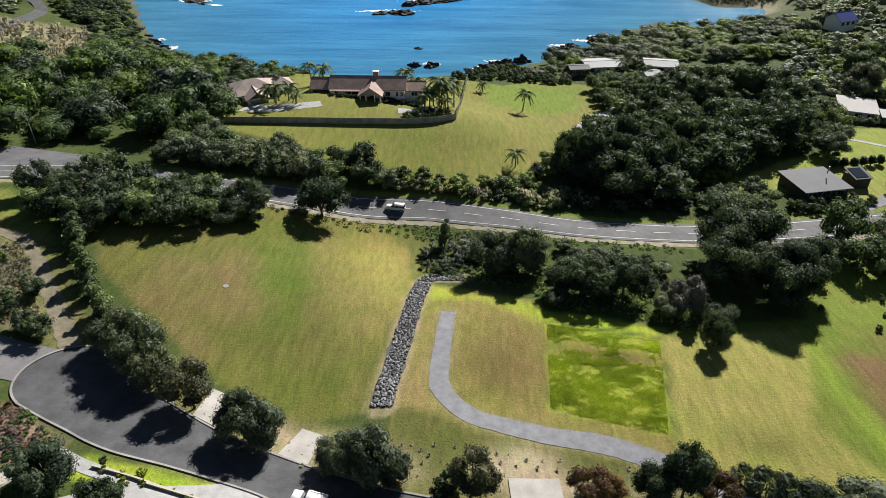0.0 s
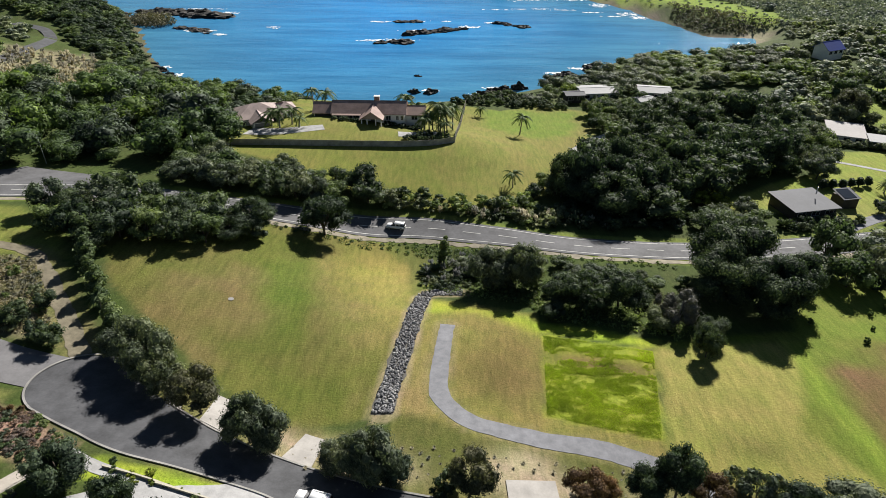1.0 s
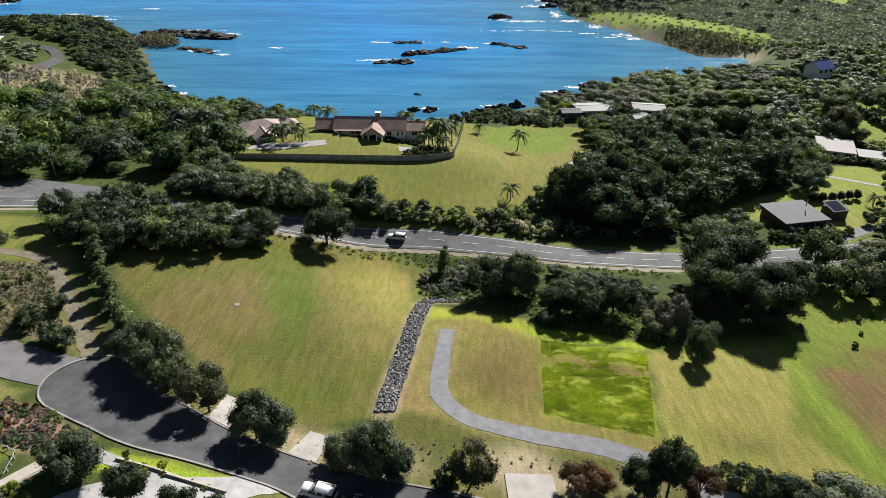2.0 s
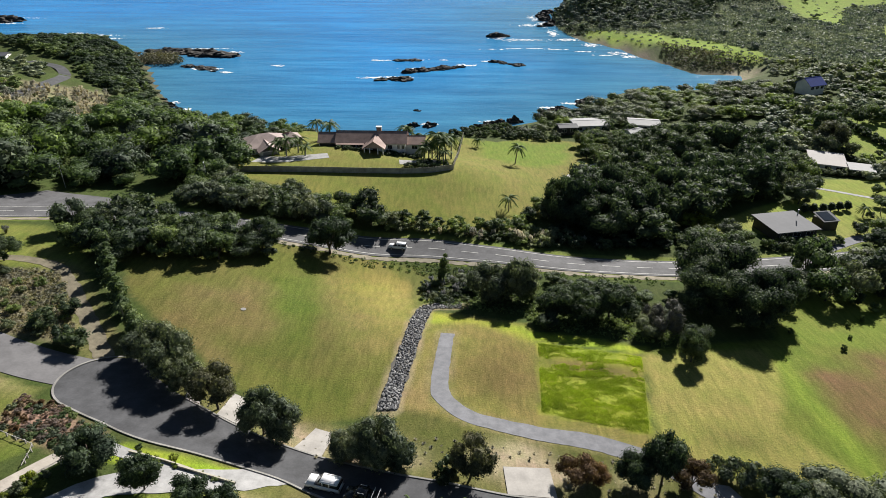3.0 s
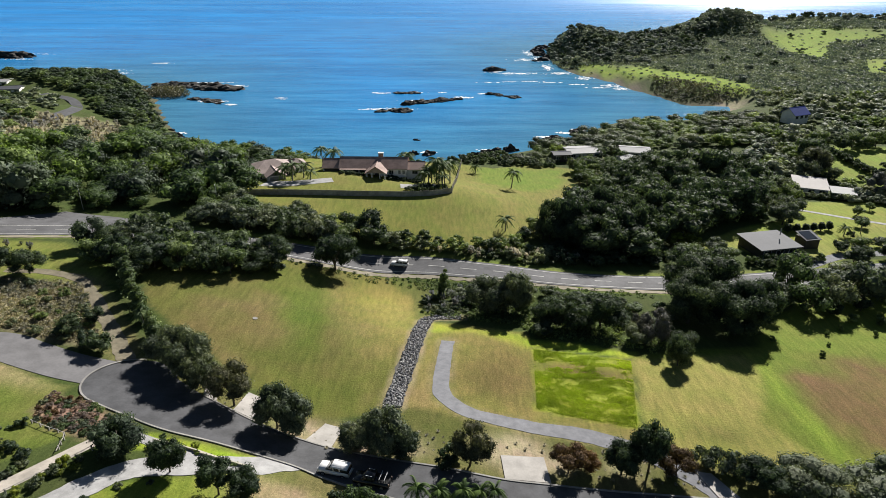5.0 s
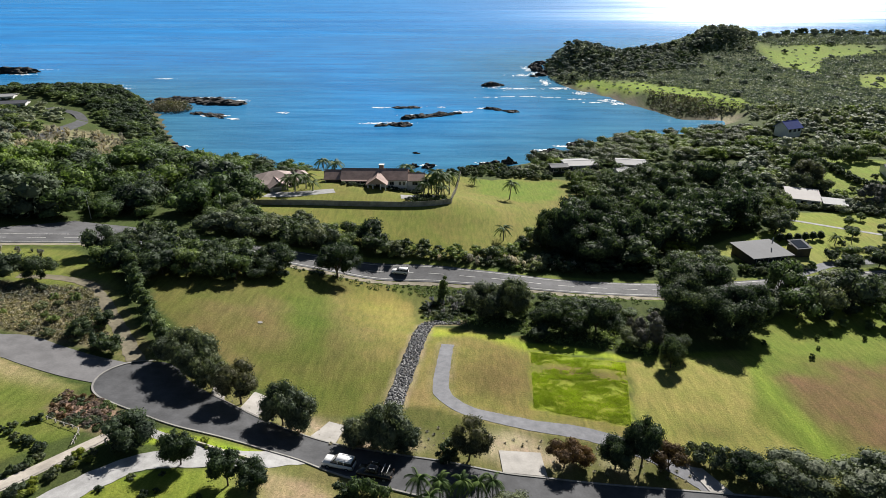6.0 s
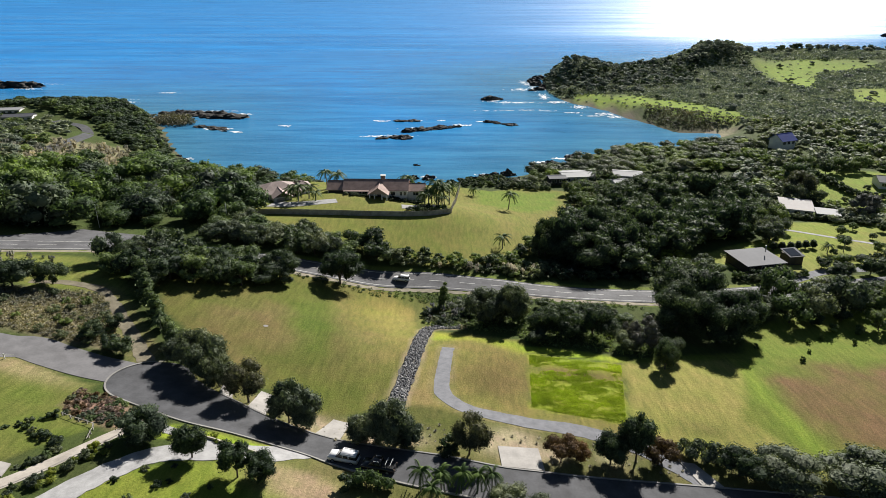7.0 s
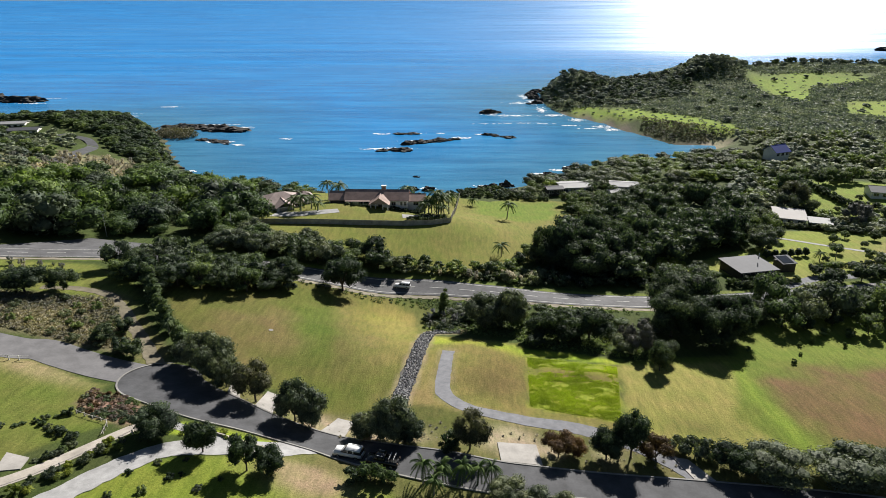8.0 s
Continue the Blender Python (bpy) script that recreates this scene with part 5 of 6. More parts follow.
thicket("roadside_tussocks", None, [(plant_dice.choice(TUFTS[:3]), x, y, plant_dice.uniform(0.6, 1.1) / 1, 1.0) for x, y in dart([(-6, 119), (4, 121), (4, 112), (-6, 108)], 1.7, 20) + dart([(-110, 106), (-95, 112), (-92, 107), (-108, 100)], 2.6, 21)], "pampas and flax tussocks beside the road", "tussocks")
thicket("hillside_tussocks", None, [(plant_dice.choice((TUFTS[0], TUFTS[0], TUFTS[2], TUFTS[3])), x, y, plant_dice.uniform(0.9, 1.5), 0.9) for x, y in dart([(-185, 225), (-188, 258), (-160, 276), (-140, 245), (-138, 212), (-160, 200)], 2.5, 22)], "pampas tussocks with cream plumes on the hillside", "tussocks")


def scrub_cover(name, places, seed, leaf, rmin, rmax, cards, size, label, squash=0.7):
    """Low bush too thick to count: many small domes of leaf tufts in one mesh."""
    rng = np.random.default_rng(seed)
    c, nrm = [], []
    for x, y in places:
        r = rng.uniform(rmin, rmax)
        d = rng.normal(0, 1, (cards, 3))
        d[:, 2] = np.abs(d[:, 2])
        d /= np.linalg.norm(d, axis=1, keepdims=True)
        c.append(np.array((x, y, max(0.5, ground_z(x, y)))) + d * r * np.array((1, 1, squash)) * rng.uniform(0.75, 1.05, (cards, 1)))
        nrm.append(d)
    v, f = leaf_cards(rng, np.concatenate(c), np.concatenate(nrm), size, 0.6, 0.5)
    return tagged(new(name, mesh_of(name, v, f, leaf)), label, "scrub", kind="stuff")


scrub_cover("bank_heath", dart(bank, 0.95, 46), 46, HEATH, 0.5, 1.05, 46, 0.13, "tangled dull brown and olive heath covering the bank", 0.75)


def bushy(x, y):
    return (coast_distance(x, y) > 2.5) & (edge_distance(BEACH_GREEN, x, y) < 1) & (edge_distance(HILL_GREEN, x, y) < 0) & (edge_distance(HILL_GREEN_FAR, x, y) < 0)


HILLS = [(84, 520), (88, 645), (200, 715), (600, 780), (600, 380), (300, 330), (215, 370), (195, 395), (190, 420), (140, 505)]
scrub_cover("hill_scrub", dart(HILLS, 3.3, 23, keep=bushy), 23, SCRUB, 2.0, 3.8, 18, 0.78, "dense low dark green scrub over the far hills", 0.5)
far_wood("far_headland_bush", [(86, 530), (88, 640), (140, 670), (200, 690), (250, 640), (210, 560), (150, 510)], 7.0, 24, SPARSE, "wind-shaped dark tree on the far headland", 3.0, 4.6, (0.55, 0.8))
far_wood("far_hilltop_bush", [(225, 640), (262, 690), (320, 700), (300, 655), (262, 630)], 6.0, 25, SPARSE, "wind-shaped dark tree on the far hilltop", 2.8, 4.4, (0.7, 1.0))
far_wood("far_ridge_bush", [(290, 690), (480, 700), (560, 720), (560, 740), (400, 740), (300, 715)], 13.0, 26, SPARSE, "wind-shaped dark tree on the far ridge", 4.0, 6.0, (0.6, 0.9))
wood([(106, 172), (122, 196), (124, 226), (112, 206), (98, 176)], 5.0, 83, MIDS, 4, LABELS["dark"] + " beside the bungalow", "garden trees", 2.6, 4.2, (0.8, 1.1))
far_wood("inlet_wood", [(174, 352), (190, 350), (216, 372), (200, 392), (186, 388), (180, 376)], 5.0, 37, FARS, "low dark green trees behind the inlet", 2.0, 3.6, (0.5, 0.9))
far_wood("far_hill_trees", HILLS, 26, 30, SPARSE, "scattered dark bushes over the far hills", 2.0, 4.2, (0.5, 0.8))
scrub_cover("green_hill_shrubs", dart(BEACH_GREEN, 7, 33) + dart(HILL_GREEN, 10, 34) + dart(HILL_GREEN_FAR, 10, 35), 33, SCRUB, 0.8, 2.0, 30, 0.4, "small dark shrubs dotted over the green slopes")
scrub_cover("mangrove_scrub", dart([(136, 425), (145, 395), (172, 392), (190, 394), (168, 415), (140, 455)], 3.0, 27), 27, MANGROVE, 1.8, 3.0, 34, 0.48, "low olive mangrove scrub along the inlet", 0.8)
scrub_cover("bank_scrub", dart([(-6, 106), (0, 112), (30, 104), (44, 92), (40, 88), (18, 93), (14, 99)], 1.5, 28), 28, MID_GREEN, 0.6, 1.3, 40, 0.2, "rank green undergrowth along the gully edge")
scrub_cover("road_bank_growth", dart([(-62, 121), (-30, 127.5), (-12, 128.5), (10, 122), (48, 119), (48, 116), (10, 118), (-14, 124), (-30, 123), (-60, 117)], 1.4, 29, keep=lambda a, b: off_road(a, b, 5.8)), 29, MID_GREEN, 0.4, 1.0, 30, 0.18, "rough green growth along the road bank")


def build_rank_grass():
    """Leaning blades in clumps of uncut grass in the square plot."""
    rng = np.random.default_rng(31)
    n = 110000
    x, y = rng.uniform(13, 35, n), rng.uniform(61, 89, n)
    clump = np.array([noise.noise(Vector((a * 0.22, b * 0.5, 2))) + 0.5 * noise.noise(Vector((a * 0.8, b * 1.4, 7))) for a, b in zip(x, y)])
    brown = np.exp(-(((y - 80 + (x - 24) * 0.2) / 3.2) ** 2)) 
    ok = (edge_distance(RANK, x, y) > 0.1) & (clump + rng.normal(0.45, 0.15, n) > brown * 0.6 + 0.05)
    x, y, clump = x[ok], y[ok], clump[ok]
    m = len(x)
    tall = rng.uniform(0.10, 0.24, m) * (0.7 + 0.9 * np.clip(clump + 0.3, 0, 1))
    a, lean = rng.uniform(0, 6.283, m), rng.uniform(0.2, 0.9, m)
    foot = np.stack([x, y, height(x, y) - 0.03], 1)
    side = np.stack([-np.sin(a), np.cos(a), np.zeros(m)], 1) * 0.06
    tip = foot + np.stack([np.cos(a) * lean * tall, np.sin(a) * lean * tall - 0.1, tall], 1)
    v = np.stack([foot - side, foot + side, tip], 1).reshape(-1, 3)
    tagged(new("rank_grass", mesh_of("rank_grass", v, np.arange(3 * m).reshape(m, 3), LUSH)), "lush bright green uncut grass in a square plot", "grass", kind="stuff")


build_rank_grass()


# ---- houses, fences, cars ----
def placed(name, x, y, turn, label, category, group="", lift=0.0):
    ob = new(name)
    ob.matrix_world = pose(x, y, ground_z(x, y) + lift, 0, 0, turn)
    return tagged(ob, label, category, group)


def window(house, x, y, z, w, h, face="front", glass=DARK_GLASS):
    """A window on a wall whose outer face is at y (front) or x (side)."""
    bm = bmesh.new()
    t = 0.08
    for a in ((-w / 2 - t, -h / 2 - t, w / 2 + t, -h / 2), (-w / 2 - t, h / 2, w / 2 + t, h / 2 + t), (-w / 2 - t, -h / 2, -w / 2, h / 2), (w / 2, -h / 2, w / 2 + t, h / 2), (-0.03, -h / 2, 0.03, h / 2)):
        box(bm, a[0], -0.06, a[1], a[2], 0.02, a[3])
    fr = part("window", bm, WHITE_WALL, house)
    part("pane", boxed(-w / 2, -0.03, -h / 2, w / 2, 0.0, h / 2), glass, fr)
    fr.matrix_basis = pose(x, y, z, 0, 0, 0 if face == "front" else 90)
    return fr


def gable_roof(house, x0, x1, y0, y1, eave, ridge, mat, along="x", over=0.5, thick=0.18):
    """Two sloping slabs that meet at a ridge."""
    m = (y0 + y1) / 2 if along == "x" else (x0 + x1) / 2
    lo, hi = ((y0, y1) if along == "x" else (x0, x1))
    a, b = ((x0, x1) if along == "x" else (y0, y1))
    k = (ridge - eave) / (m - lo)
    drop = k * over
    for e, s in ((lo - over, 1), (hi + over, -1)):
        part("roof", prism([(e, eave - drop), (m, ridge), (m, ridge + thick), (e, eave - drop + thick)], 0 if along == "x" else 1, a - over, b + over), mat, house)
    part("ridge_cap", prism([(m - 0.18, ridge + thick - 0.04), (m, ridge + thick + 0.1), (m + 0.18, ridge + thick - 0.04)], 0 if along == "x" else 1, a - over, b + over), mat, house)


def gable_walls(house, x0, x1, y0, y1, eave, ridge, mat, along="x", foot=-2.0):
    m = (y0 + y1) / 2 if along == "x" else (x0 + x1) / 2
    lo, hi = ((y0, y1) if along == "x" else (x0, x1))
    a, b = ((x0, x1) if along == "x" else (y0, y1))
    part("wall", prism([(lo, foot), (hi, foot), (hi, eave), (m, ridge - 0.02), (lo, eave)], 0 if along == "x" else 1, a, b), mat, house)


def hip_roof(house, x0, x1, y0, y1, eave, ridge, mat, over=0.6):
    x0, x1, y0, y1 = x0 - over, x1 + over, y0 - over, y1 + over
    inset = (y1 - y0) / 2
    bm = bmesh.new()
    m = (y0 + y1) / 2
    v = [bm.verts.new(p) for p in ((x0, y0, eave), (x1, y0, eave), (x1, y1, eave), (x0, y1, eave), (x0 + inset, m, ridge), (x1 - inset, m, ridge))]
    for f in ((0, 1, 5, 4), (1, 2, 5), (2, 3, 4, 5), (3, 0, 4), (3, 2, 1, 0)):
        bm.faces.new([v[i] for i in f])
    part("roof", bm, mat, house)


def build_tiled_house():
    h = placed("house", -28.0, 189, 0, "long white house with brown tiled roofs and a gabled porch", "house", "", -0.6)
    gable_walls(h, -11.3, 11.3, 0, 8.5, 3.0, 5.5, WHITE_WALL)
    gable_roof(h, -11.3, 11.3, 0, 8.5, 3.0, 5.5, ROOF_TILE)
    gable_walls(h, -17.2, -11.3, 0.8, 8, 2.8, 4.9, WHITE_WALL)
    gable_roof(h, -17.2, -11.8, 0.8, 8, 2.8, 4.9, ROOF_TILE)
    gable_walls(h, 11.3, 17.2, 1.4, 8, 2.3, 3.9, WHITE_WALL)
    gable_roof(h, 11.9, 17.2, 1.4, 8, 2.3, 3.9, ROOF_TILE)
    # porch
    gable_roof(h, -1.8, 4.6, -4.4, 3.4, 2.7, 4.9, ROOF_TILE, "y")
    part("gable", prism([(-1.8, 2.6), (4.6, 2.6), (1.4, 4.75)], 1, -4.3, -4.1), ROOF_GREY, h, "pale boarded porch gable")
    for x in (-1.6, 0.1, 2.7, 4.4):
        part("post", boxed(x - 0.16, -4.4, -1.5, x + 0.16, -4.05, 2.7, 0.02), WHITE_WALL, h)
    part("door", boxed(0.6, -0.12, 0, 2.4, -0.02, 2.2, 0.01), DARK_WALL, h, "dark timber front door")
    # veranda on the near side of the long wing
    part("veranda_roof", prism([(-1.3, 2.62), (0.1, 2.95), (0.1, 3.05), (-1.3, 2.72)], 0, -11.3, -2.2), ROOF_TILE, h)
    for i in range(5):
        part("post", boxed(-11.1 + i * 2.1, -1.2, -1.5, -10.9 + i * 2.1, -1.0, 2.65), WHITE_WALL, h)
    for x, w in ((6.2, 1.4), (9.0, 0.7), (10.4, 0.7)):
        window(h, x, -0.02, 1.6, w, 1.3)
    part("garage_door", boxed(-16.9, 0.68, -0.2, -11.6, 0.79, 2.5, 0.01), DARK_WALL, h, "dark garage door")
    # unbroken dark glazing, which also stands for the shade under the eaves
    for i in range(5):
        part("glazed_door", boxed(-11.2 + i * 1.8, -0.14, 0.05, -9.5 + i * 1.8, -0.1, 2.45), DARK_GLASS, h, "dark sliding glass door carrying the shade under the veranda")
    window(h, 14.2, 1.38, 1.2, 1.8, 1.2)
    part("chimney", boxed(1.5, 4.0, 4.6, 3.1, 5.2, 6.9, 0.03), ROOF_TILE, h, "brown brick chimney")
    part("chimney_cap", boxed(1.35, 3.85, 6.9, 3.25, 5.35, 7.1, 0.02), WHITE_WALL, h)


def build_hipped_house():
    h = placed("house", -63, 189, 28, "pale house with pinkish grey hipped tile roof", "house", "", 0.2)
    part("wall", boxed(-7, -5.5, -2, 7, 5.5, 2.6), WHITE_WALL, h)
    hip_roof(h, -7, 7, -5.5, 5.5, 2.6, 5.4, ROOF_GREY)
    part("wall", boxed(-3.4, -9.5, -2, 2.6, -5.5, 2.4), WHITE_WALL, h)
    gable_roof(h, -3.4, 2.6, -9.5, -3, 2.4, 4.0, ROOF_GREY, "y")
    part("wall", boxed(7, -2, -2, 12, 5, 2.3), WHITE_WALL, h)
    hip_roof(h, 6, 12, -2, 5, 2.3, 4.2, ROOF_GREY)
    for x in (-5.2, 4.6):
        window(h, x, -5.52, 1.3, 1.6, 1.2)
    part("garage_door", boxed(-2.6, -9.6, -0.1, 1.8, -9.51, 2.1), ROOF_PALE, h, "pale garage door")


def low_house(x, y, turn, sx, sy, eave, ridge, roof, wall, label, seed, lift=0.2, lean_to=False):
    h = placed("house", x, y, turn, label, "house", "", lift)
    if lean_to:
        part("wall", prism([(-sy / 2, -2), (sy / 2, -2), (sy / 2, ridge - 0.02), (-sy / 2, eave - 0.02)], 0, -sx / 2, sx / 2), wall, h)
        k = 0.7 * (ridge - eave) / sy
        part("roof", prism([(-sy / 2 - 0.7, eave - k), (sy / 2 + 0.7, ridge + k), (sy / 2 + 0.7, ridge + k + 0.14), (-sy / 2 - 0.7, eave - k + 0.14)], 0, -sx / 2 - 0.7, sx / 2 + 0.7), roof, h)
        part("gutter", boxed(-sx / 2 - 0.7, -sy / 2 - 0.82, eave - k, sx / 2 + 0.7, -sy / 2 - 0.7, eave - k + 0.12), roof, h)
    else:
        gable_walls(h, -sx / 2, sx / 2, -sy / 2, sy / 2, eave, ridge, wall)
        gable_roof(h, -sx / 2, sx / 2, -sy / 2, sy / 2, eave, ridge, roof, "x", 0.7, 0.14)
    n = max(2, int(sx / 3.2))
    for i in range(n):
        window(h, -sx / 2 + (i + 0.5) * sx / n, -sy / 2 - 0.02, eave * 0.52, sx / n * 0.55, eave * 0.45)
    part("door", boxed(sx / 2 - 0.0, -0.5, 0, sx / 2 + 0.05, 0.5, 2.05), DARK_WALL, h)
    return h


def build_dark_house():
    h = low_house(90.5, 150, 13, 12, 10, 2.5, 2.8, ROOF_STEEL, DARK_WALL, "dark weatherboard house with a low dark steel roof", 1, 0.6, True)
    part("deck", boxed(-6.4, -6.4, -1.6, 6.4, -4.0, 0.1, 0.02), TIMBER, h, "grey timber deck")
    for i in range(6):
        part("rail_post", boxed(-6.2 + i * 2.46, -6.3, 0.1, -6.1 + i * 2.46, -6.2, 1.1), TIMBER, h)
    part("flue", boxed(3.8, 0.8, 3.6, 4.0, 1.0, 5.6), METAL, h, "thin metal flue")
    s = placed("shed", 104.5, 155.5, 12, "small dark shed with a solar panel on its roof", "shed", "", 0.3)
    part("wall", boxed(-2.3, -2.2, -1.5, 2.3, 2.2, 2.6), DARK_WALL, s)
    part("roof", prism([(-2.5, 2.55), (2.5, 3.5), (2.5, 3.62), (-2.5, 2.67)], 0, -2.6, 2.6), ROOF_STEEL, s)
    part("solar_panel", prism([(-2.0, 2.80), (2.0, 3.56), (2.0, 3.62), (-2.0, 2.86)], 0, -2.0, 1.6), DARK_GLASS, s, "dark glossy solar panel")


build_tiled_house()
build_hipped_house()
build_dark_house()
low_house(135.5, 215, -20, 11, 12, 2.5, 3.1, plain("taupe_steel_roof", (0.27, 0.25, 0.24), 0.75, grain=1.0, depth=0.12), WHITE_WALL, "white bungalow with a low pale roof", 2, 0.2, True)
low_house(143, 206, -20, 7, 6, 2.3, 2.5, ROOF_PALE, WHITE_WALL, "white flat-roofed annexe beside the bungalow", 3, 0.2, True)
low_house(56, 257, 8, 14, 10, 2.8, 3.4, ROOF_PALE, WHITE_WALL, "pale-roofed beach house above the shore", 4, 0.4)
low_house(46, 251, 8, 7, 5, 2.8, 3.3, ROOF_STEEL, DARK_WALL, "dark cabin at the end of the lawn", 5, 0.5)
low_house(79, 256, -10, 12, 9, 2.8, 3.6, ROOF_PALE, WHITE_WALL, "pale-roofed house among trees", 6, 0.6)
low_house(72, 243, 20, 6, 5, 2.6, 3.2, ROOF_PALE, WHITE_WALL, "small white-roofed outbuilding among trees", 7, 0.6)
low_house(175, 312, 25, 10, 8, 3.2, 6.0, ROOF_BLUE, WHITE_WALL, "house with a steep blue roof among trees", 8, 2.0)
low_house(190, 241, -15, 14, 10, 2.8, 4.2, ROOF_STEEL, WHITE_WALL, "house with a grey steel roof in a garden", 9)
low_house(-264, 342, 15, 20, 9, 2.8, 3.4, ROOF_PALE, WHITE_WALL, "white house on the hilltop", 10, -1.3)
low_house(-246, 328, 15, 16, 9, 2.8, 3.6, ROOF_STEEL, WHITE_WALL, "grey-roofed house on the hilltop", 11, -1.3)


def build_fence(name, line, label, gap=2.4, tall=1.8, mat=TIMBER):
    f = new(name)
    x0, y0 = line[0]
    z0 = ground_z(x0, y0)
    f.location = (x0, y0, z0)
    tagged(f, label, "fence")
    pts = curve_points([(*p, 0) for p in line], gap)
    for a, b in zip(pts, pts[1:]):
        za, zb = ground_z(a.x, a.y) - z0, ground_z(b.x, b.y) - z0
        d = (b - a).normalized()
        s = Vector((-d.y, d.x, 0))
        o = Vector((-x0, -y0, 0))
        bm = bmesh.new()
        rows = []
        for k in range(12):
            for u in (k / 12, (k + 1) / 12):
                p = a + o + (b - a) * u + s * (0.03 if k % 2 else 0.0)
                lz, hz = za + (zb - za) * (k + 0.5) / 12 - 0.3, za + (zb - za) * (k + 0.5) / 12 + tall
                rows.append([bm.verts.new(p + s * w + Vector((0, 0, z))) for w, z in ((0, lz), (0, hz), (0.03, hz), (0.03, lz))])
        for r0, r1 in zip(rows, rows[1:]):
            for c in range(3):
                bm.faces.new((r0[c], r0[c + 1], r1[c + 1], r1[c]))
        bmesh.ops.recalc_face_normals(bm, faces=bm.faces)
        part("panel", bm, mat, f)
        p = a + o
        part("post", boxed(p.x - 0.07, p.y - 0.07, za - 0.4, p.x + 0.07, p.y + 0.07, za + tall + 0.08), mat, f)
    return f


build_fence("fence", [(-66, 162), (-54.6, 162.9), (-44.1, 164.6), (-33.7, 167.2), (-23, 170.2), (-13.8, 171.9), (-6.3, 173.7), (-0.9, 177)], "long weathered grey timber boundary fence", 2.4, 1.75)
build_fence("fence", [(-0.9, 177.2), (0.0, 192), (1.2, 215), (2.6, 238)], "weathered timber side fence down to the shore", 2.6, 1.9)


def build_post_rail(line, gap, tall, mat, label):
    f = new("post_fence")
    x0, y0 = line[0]
    z0 = ground_z(x0, y0)
    f.location = (x0, y0, z0)
    tagged(f, label, "fence")
    pts = curve_points([(*p, 0) for p in line], gap)
    for a, b in zip(pts, pts[1:]):
        za, zb = ground_z(a.x, a.y) - z0, ground_z(b.x, b.y) - z0
        p, q = a - Vector((x0, y0, 0)), b - Vector((x0, y0, 0))
        part("post", boxed(p.x - 0.07, p.y - 0.07, za - 0.3, p.x + 0.07, p.y + 0.07, za + tall), mat, f)
        bm = bmesh.new()
        tube(bm, [p + Vector((0, 0, za + tall - 0.12)), q + Vector((0, 0, zb + tall - 0.12))], 0.045, 0.045, 5)
        part("rail", bm, mat, f)


build_post_rail([(-92, 66), (-86, 64.4), (-80, 64.2), (-75.5, 65.4)], 1.5, 1.0, LINE_PAINT, "low white post and rail beside the side road")
build_post_rail([(-47.6, 45.6), (-51, 39.6), (-55, 33.6), (-60, 28)], 3.0, 0.9, TIMBER, "dark timber posts and rail along the path")
build_post_rail([(-59.0, 50.9), (-55.8, 49.6), (-53, 48.5), (-52.2, 46.4), (-51.6, 44.4)], 1.2, 0.7, TIMBER, "low dark timber fence round the garden lawn")
for line in ([(-40.8, 48.6), (-35.6, 47.6), (-31.5, 46.6)], [(-34, 47.0), (-29.5, 46.2), (-26.6, 45.7)]):
    structure("wall_terrace", ribbon("wall_terrace", line, 0.22, 0.42, plain("pale_sleeper", (0.40, 0.37, 0.30), 0.85, grain=4), 0.8, 1, 0, 0.8), "low pale timber terrace edging", "wall")


